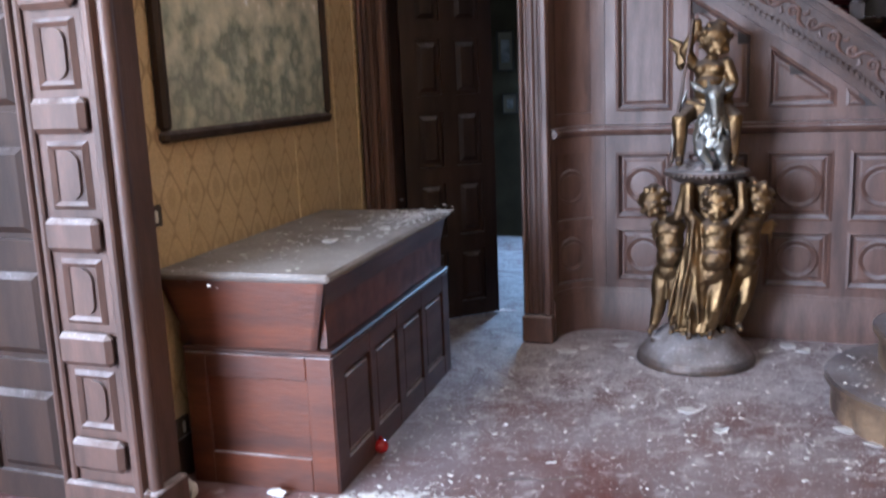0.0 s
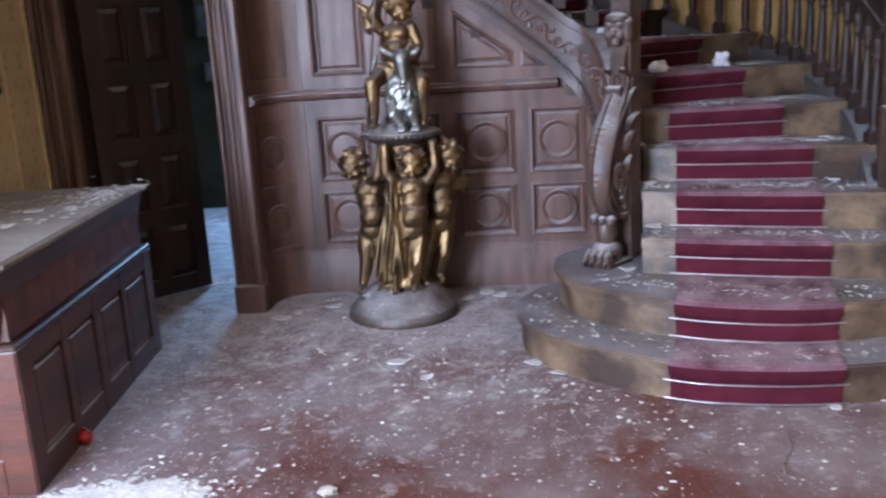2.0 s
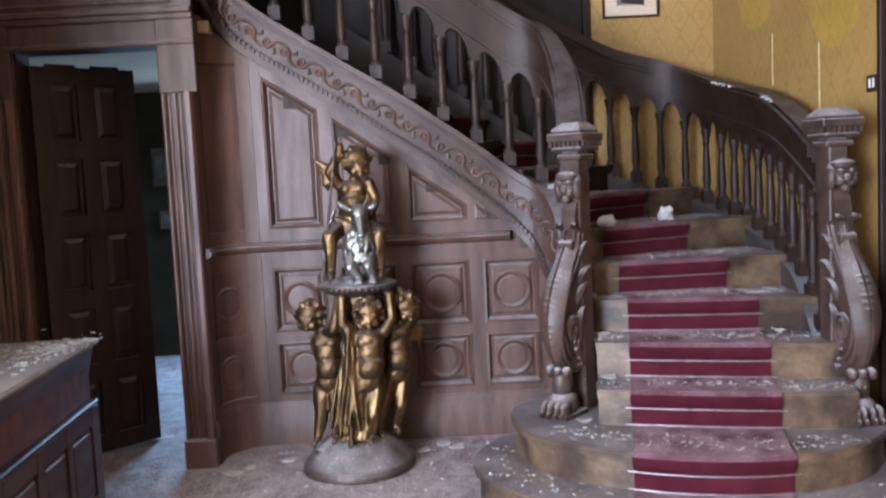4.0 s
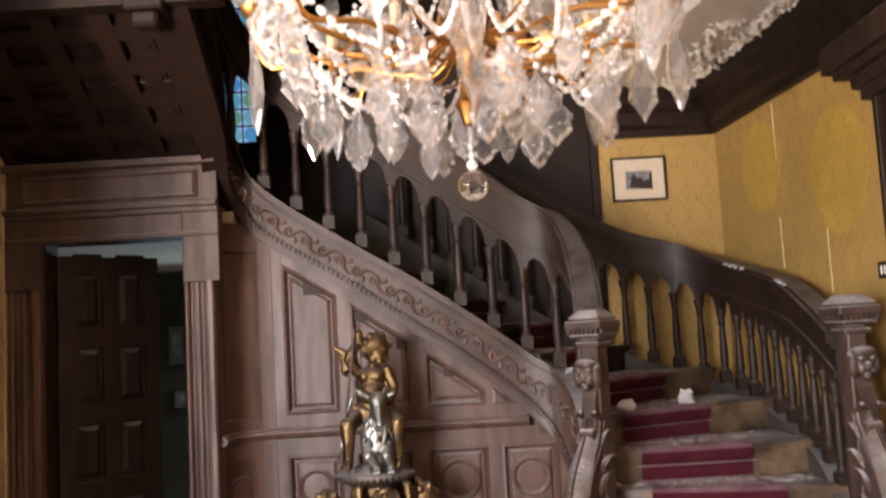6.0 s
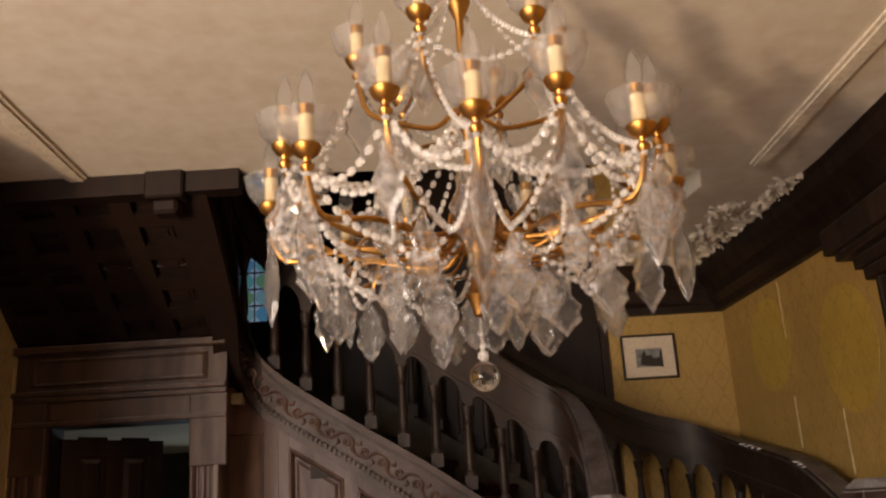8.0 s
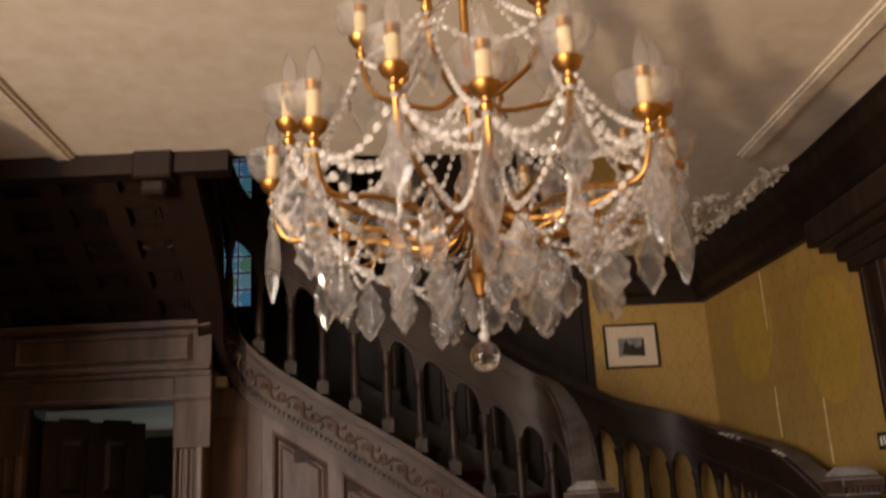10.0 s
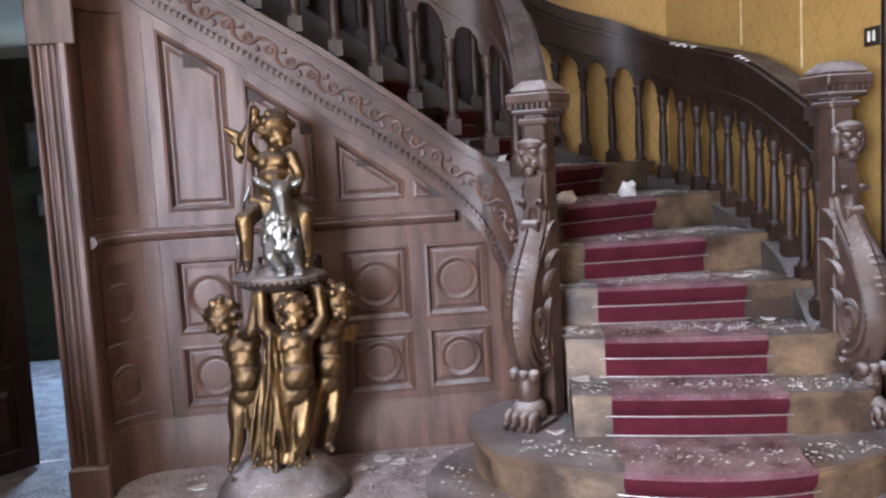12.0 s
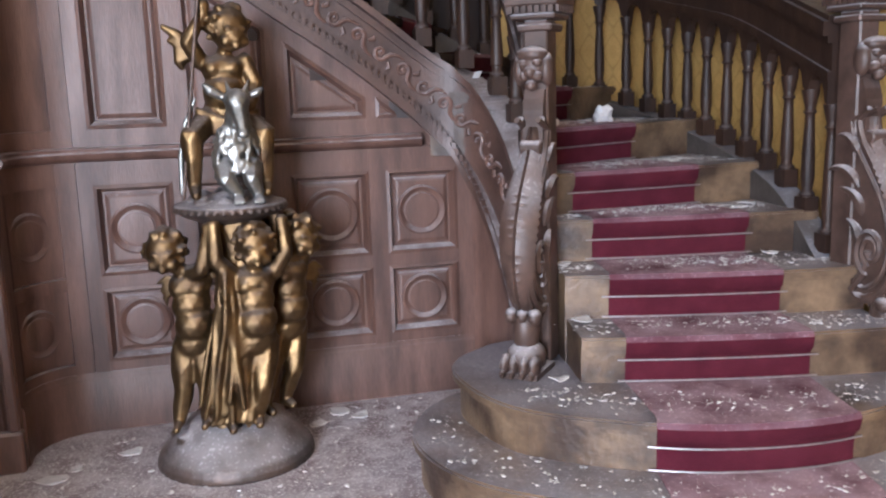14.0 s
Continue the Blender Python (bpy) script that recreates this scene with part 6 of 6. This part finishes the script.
PEEL = [flake_mesh(rnd, 0.05, 0.6, 0.006, 11) for _ in range(10)]
for me in PEEL:
    me.materials.append(M_rib)
for k in range(280):
    y = rnd.uniform(4.35, 6.1)
    x = rnd.uniform(1.62 if y > 4.7 else 1.85, 1.98)
    ob = new("flake", rnd.choice(PEEL))
    ob.parent = peel
    s = rnd.uniform(0.25, 0.85)
    ob.matrix_world = Matrix.Translation((x, y, CEIL - 0.016 * s)) @ Euler((math.pi + rnd.uniform(-0.7, 0.7), rnd.uniform(-0.7, 0.7), rnd.uniform(0, 6.28))).to_matrix().to_4x4() @ Matrix.Diagonal((s, s, s, 1))
# ragged plaster edging along the cornice
b = nb()
for k in range(40):
    y = 4.4 + 1.75 * k / 39
    x = 2.0 - 0.06 * (y - 4.15) / 2 - 0.03
    bmesh.ops.create_icosphere(b, subdivisions=1, radius=1, matrix=Matrix.Translation((x - 0.02 + rnd.uniform(-0.02, 0.02), y, CEIL - 0.012)) @ Matrix.Diagonal((rnd.uniform(0.02, 0.06), rnd.uniform(0.02, 0.05), rnd.uniform(0.008, 0.03), 1)))
setting("cornice_plaster", b, M_rib, "ragged broken plaster along the cornice", "plaster")

# ---- leaded window of the stairwell ----
M_lead = material("lead", (0.03, 0.03, 0.03), 0.5, scale=30)
PANES = []
for i, col in enumerate(((0.35, 0.75, 0.62), (0.25, 0.6, 0.75), (0.55, 0.8, 0.7), (0.4, 0.65, 0.3))):
    m = bpy.data.materials.new("coloured_glass")
    m.use_nodes = True
    q = m.node_tree.nodes["Principled BSDF"]
    q.inputs["Base Color"].default_value = (*col, 1)
    q.inputs["Roughness"].default_value, q.inputs["Transmission Weight"].default_value, q.inputs["IOR"].default_value = 0.25, 1.0, 1.1
    PANES.append(m)
win = tagged(empty("window_1"), "leaded window of pale green and blue glass", "window", "", "structure")
b = nb()
for x in (-1.75, -1.475, -1.2):
    box(b, x - 0.03, x + 0.03, 6.28, 6.36, 3.1, 4.9)
for z in (3.1, 3.7, 4.3, 4.9):
    box(b, -1.72, -1.23, 6.29, 6.35, z - 0.02, z + 0.02)
part("window_frame", b, M_soffit, win)
for i in range(4):
    for j in range(14):
        x0 = -1.72 + 0.1225 * i + (0.03 if i > 1 else 0) - 0.005
        z0 = 3.12 + 0.1255 * j
        b = nb()
        cx, cz = x0 + 0.06, z0 + 0.06
        prism(b, [(cx + 0.056 * math.cos(t), cz + 0.056 * math.sin(t)) for t in [math.pi / 4 * k + math.pi / 8 for k in range(8)]], FRONT(6.318), FRONT(6.322))
        p = part("pane", b, PANES[(i * 3 + j * 5) % 4], win)
        p.visible_shadow = False
b = nb()
for j in range(15):
    box(b, -1.72, -1.22, 6.314, 6.326, 3.118 + 0.1255 * j - 0.005, 3.118 + 0.1255 * j + 0.005)
for i in range(5):
    x = -1.728 + 0.1225 * i + (0.03 if i > 2 else 0)
    box(b, x - 0.004, x + 0.004, 6.313, 6.327, 3.1, 4.9)
part("lead_lines", b, M_lead, win)

# ---- small loose things ----
b = nb()
bmesh.ops.create_uvsphere(b, u_segments=20, v_segments=14, radius=0.030, matrix=Matrix.Translation((-1.48, 3.13, 0.030)))
lathe(b, [(0.008, 0.0), (0.009, 0.012), (0.006, 0.014)], (-1.48, 3.13, 0.058), 8)
tagged(obj("bauble", b, M_red, smooth=True), "small shiny red glass bauble lying on the floor", "bauble")


def stone_lump(name, p, r, label, mat=M_flake):
    b = nb()
    bmesh.ops.create_icosphere(b, subdivisions=2, radius=1)
    for v in b.verts:
        v.co *= 0.8 + 0.45 * noise.noise(v.co * 1.7 + Vector(p) * 5)
        v.co = Vector((v.co.x * r[0], v.co.y * r[1], max(v.co.z, -0.6) * r[2])) + Vector(p) + Vector((0, 0, r[2] * 0.6))
    return tagged(obj(name, b, mat, smooth=True), label, "rubble", "fallen plaster lumps")


M_rubble = material("dirty_plaster", (0.36, 0.33, 0.29), 0.9, second=(0.20, 0.17, 0.14), scale=30, bump=0.4)
stone_lump("plaster_lump", (-2.0, 2.58, 0), (0.03, 0.025, 0.05), "pale lump of fallen plaster beside the pilaster")
stone_lump("plaster_lump", (-1.70, 2.68, 0), (0.05, 0.025, 0.018), "flat pale plaster lump in front of the chest")
stone_lump("plaster_lump", (-0.60, 2.63, 0), (0.032, 0.025, 0.02), "dirty broken plaster lump on the red floor", M_rubble)
stone_lump("plaster_lump", (-0.46, 2.70, 0), (0.042, 0.026, 0.022), "greyish plaster lump on the red floor", M_rubble)
stone_lump("plaster_lump", (1.03, 4.93, 1.19), (0.06, 0.05, 0.05), "crumbled plaster heap beside the runner")
stone_lump("plaster_lump", (1.42, 5.22, 1.19), (0.06, 0.06, 0.06), "crumbled plaster heap on a tread")

# loose sheets and chips on the steps
def chip(x, y, z, r, turn, mat=M_flake, label="large curled flake of white plaster"):
    me = flake_mesh(rnd, r, 0.25, 0.004, 9)
    me.materials.append(mat)
    ob = new("plaster_flake", me)
    ob.matrix_world = pose(x, y, z + 0.001, 0, 0, turn)
    return tagged(ob, label, "plaster flake", "large plaster flakes")


for x, y, z, r, turn in ((0.885, 4.25, 0.512, 0.065, 20), (0.74, 4.11, 0.342, 0.05, 5), (0.83, 4.42, 0.682, 0.05, 40), (0.90, 4.47, 0.682, 0.06, 10), (0.88, 4.62, 0.852, 0.06, 60), (-0.80, 4.80, 0, 0.07, 30), (-1.05, 4.62, 0, 0.09, 10), (-0.98, 4.70, 0, 0.05, 80),
                         (0.06, 4.98, 0, 0.08, 0), (0.14, 4.90, 0, 0.06, 50), (-0.05, 4.86, 0, 0.06, 20), (0.29, 3.84, 0, 0.07, 20), (0.38, 3.71, 0, 0.06, 70), (1.40, 3.27, 0, 0.04, 0), (1.60, 3.33, 0, 0.05, 0), (1.75, 3.35, 0, 0.05, 40), (-0.35, 3.9, 0, 0.08, 10), (-0.2, 3.7, 0, 0.05, 10),
                         (1.70, 4.50, 0.852, 0.05, 0), (1.75, 4.35, 0.682, 0.05, 0), (1.80, 4.62, 0.852, 0.07, 50), (1.62, 4.90, 1.022, 0.06, 10), (-1.25, 2.62, 0, 0.05, 0), (-1.55, 4.15, 0.834, 0.06, 0), (-1.62, 3.95, 0.834, 0.05, 60), (-1.78, 3.6, 0.834, 0.07, 20), (-1.75, 3.3, 0.834, 0.06, 20)):
    chip(x, y, z, r * 0.75, turn)
b = nb()
prism(b, [(0, 0), (0.10, 0.0), (0.12, 0.16), (0.02, 0.15)], lambda x, y: (0.68 + x * 0.4 + y * 0.2, 4.98 + x * 0.3, 1.36 + y * 0.55), lambda x, y: (0.683 + x * 0.4 + y * 0.2, 4.985 + x * 0.3, 1.36 + y * 0.55))
tagged(obj("paper_sheet", b, M_flake), "torn white sheet leaning on the stair", "paper")

# dried stems on the floor
for x, y, a in ((-0.95, 3.0, 20), (1.05, 2.75, 70), (-0.9, 2.35, -10)):
    b = nb()
    tube(b, [pose(x, y, 0.006, 0, 0, a) @ Vector((0.04 * i, 0.01 * math.sin(i), 0.004 * (i % 2))) for i in range(9)], 0.0025, 5)
    tagged(obj("twig", b, M_stone), "thin dry twig on the dusty floor", "twig")

# ---- scattered plaster: a few hundred chips, then fine crumbs ----
def scatter(name, spots, count, r0, r1, seed, label, curl=0.2):
    """Many chips as one mesh; spots are (x, y, z, spread x, spread y, weight)."""
    g = random.Random(seed)
    kinds = []
    for _ in range(10):
        me = flake_mesh(g, 1.0, curl, 0.22, 6)
        kinds.append((np.array([v.co for v in me.vertices]), [list(p.vertices) for p in me.polygons]))
        bpy.data.meshes.remove(me)
    V, F, n = [], [], 0
    weights = [s[5] for s in spots]
    for _ in range(count):
        x, y, z, sx, sy, w = g.choices(spots, weights)[0]
        px, py = x + g.gauss(0, sx), y + g.gauss(0, sy)
        if z == 0 and not allowed(px, py):
            continue
        v, f = g.choice(kinds)
        r = r0 * (r1 / r0) ** (g.random() ** 2.2)
        a = g.uniform(0, 6.28)
        c, s = math.cos(a), math.sin(a)
        hz = min(1.0, 0.014 / r)
        lean = g.uniform(0.35, 1.0)
        V.append(np.stack([px + r * (c * v[:, 0] - s * v[:, 1] * lean), py + r * (s * v[:, 0] + c * v[:, 1] * lean), z + 0.0005 + r * hz * v[:, 2] * g.uniform(0.6, 1.3)], 1))
        F += [[i + n for i in q] for q in f]
        n += len(v)
    me = bpy.data.meshes.new(name)
    me.from_pydata(np.concatenate(V).tolist(), [], F)
    me.materials.append(M_flake)
    return tagged(new(name, me), label, "plaster debris", "", "stuff")


def allowed(x, y):
    """Open floor, off the steps, the statue, the chest and the walls."""
    if y > 5.06 or x > 2.15 or (x < -1.17 and y > 5.6):
        return False
    if (x + 0.385) ** 2 + (y - 4.66) ** 2 < 0.29 ** 2:
        return False
    if x > 0.25 and y > 3.3 and ((x - 1.2) / 1.0) ** 2 + ((y - 4.25) / 0.98) ** 2 < 1.0:
        return False
    if -2.2 < x < -1.47 and 2.72 < y < 4.25:
        return False
    return x > left_x(y) + 0.03 or y < 2.3


FLOOR_SPOTS = [(-1.28, 2.58, 0, 0.16, 0.10, 6), (-1.05, 2.72, 0, 0.18, 0.14, 3), (-0.6, 4.3, 0, 0.5, 0.45, 4), (-1.4, 4.5, 0, 0.25, 0.25, 4), (0.0, 3.6, 0, 0.8, 0.6, 4), (-0.8, 3.2, 0, 0.6, 0.5, 4), (0.3, 2.6, 0, 1.2, 0.6, 3), (-0.2, 4.85, 0, 0.7, 0.12, 3), (-1.3, 3.9, 0, 0.12, 0.5, 2), (1.2, 2.9, 0, 0.7, 0.3, 2), (0.35, 3.5, 0, 0.25, 0.2, 1.5)]
scatter("plaster_debris", FLOOR_SPOTS, 3600, 0.003, 0.015, 1, "scattered white plaster chips on the floor")
scatter("plaster_crumbs", FLOOR_SPOTS, 13000, 0.0015, 0.0052, 2, "fine white plaster crumbs on the floor")
HEAP = [(-1.33, 2.65, 0, 0.07, 0.035, 3), (-1.16, 2.71, 0, 0.10, 0.04, 5), (-1.02, 2.72, 0, 0.06, 0.045, 2)]
scatter("plaster_heap", HEAP, 6500, 0.004, 0.030, 3, "heap of broken white plaster beside the chest")
LID = [(-1.72, 4.0, 0.834, 0.10, 0.10, 4), (-1.62, 3.8, 0.834, 0.05, 0.2, 2), (-1.8, 3.5, 0.834, 0.12, 0.35, 1.5), (-1.95, 3.3, 0.834, 0.10, 0.4, 1)]
scatter("lid_debris", LID, 700, 0.003, 0.02, 4, "white plaster chips on the chest lid", 0.1)
STEP_SPOTS = []
for n in range(1, 11):
    f, bk = front_curve(n), front_curve(n + 1)
    for k in range(40):
        t = (k + 0.5) / 40
        deep = 0.16 + 0.70 * ((k * 0.618 + n * 0.37) % 1.0)
        if n == 1:
            p = along(f, 0.12 + 0.76 * t).lerp(along(bk, 0.12 + 0.76 * t), deep)
        elif n == 2:
            p = along(f, 0.2 + 0.55 * t).lerp(along(bk, t), deep * 0.8)
        else:
            p = along(f, t).lerp(along(bk, t), deep)
        on = 0.22 < t < 0.72
        STEP_SPOTS.append((p.x, p.y, n * RISE + (0.010 if on else 0.0), 0.035, 0.022, (1.6 if n > 3 else 1.0) * (0.4 + 1.4 * ((k * 0.381 + n * 0.71) % 1.0) ** 2)))
scatter("step_debris", STEP_SPOTS, 9500, 0.0015, 0.011, 5, "white plaster chips on the stair treads", 0.1)
# chips caught on the outer handrail
for s in (0.75, 0.8, 0.86, 1.35, 1.42, 1.48, 1.55):
    q, w = OUT.at(s)
    me = flake_mesh(rnd, 0.03, 0.2, 0.006, 8)
    me.materials.append(M_flake)
    ob = new("plaster_flake", me)
    ob.matrix_world = pose(q[0] + w.x * 0.05, q[1] + w.y * 0.05, q[3] - 0.012, 10, 0, s * 100)
    tagged(ob, "plaster crust caught on the dark handrail", "plaster flake", "plaster on the handrail")
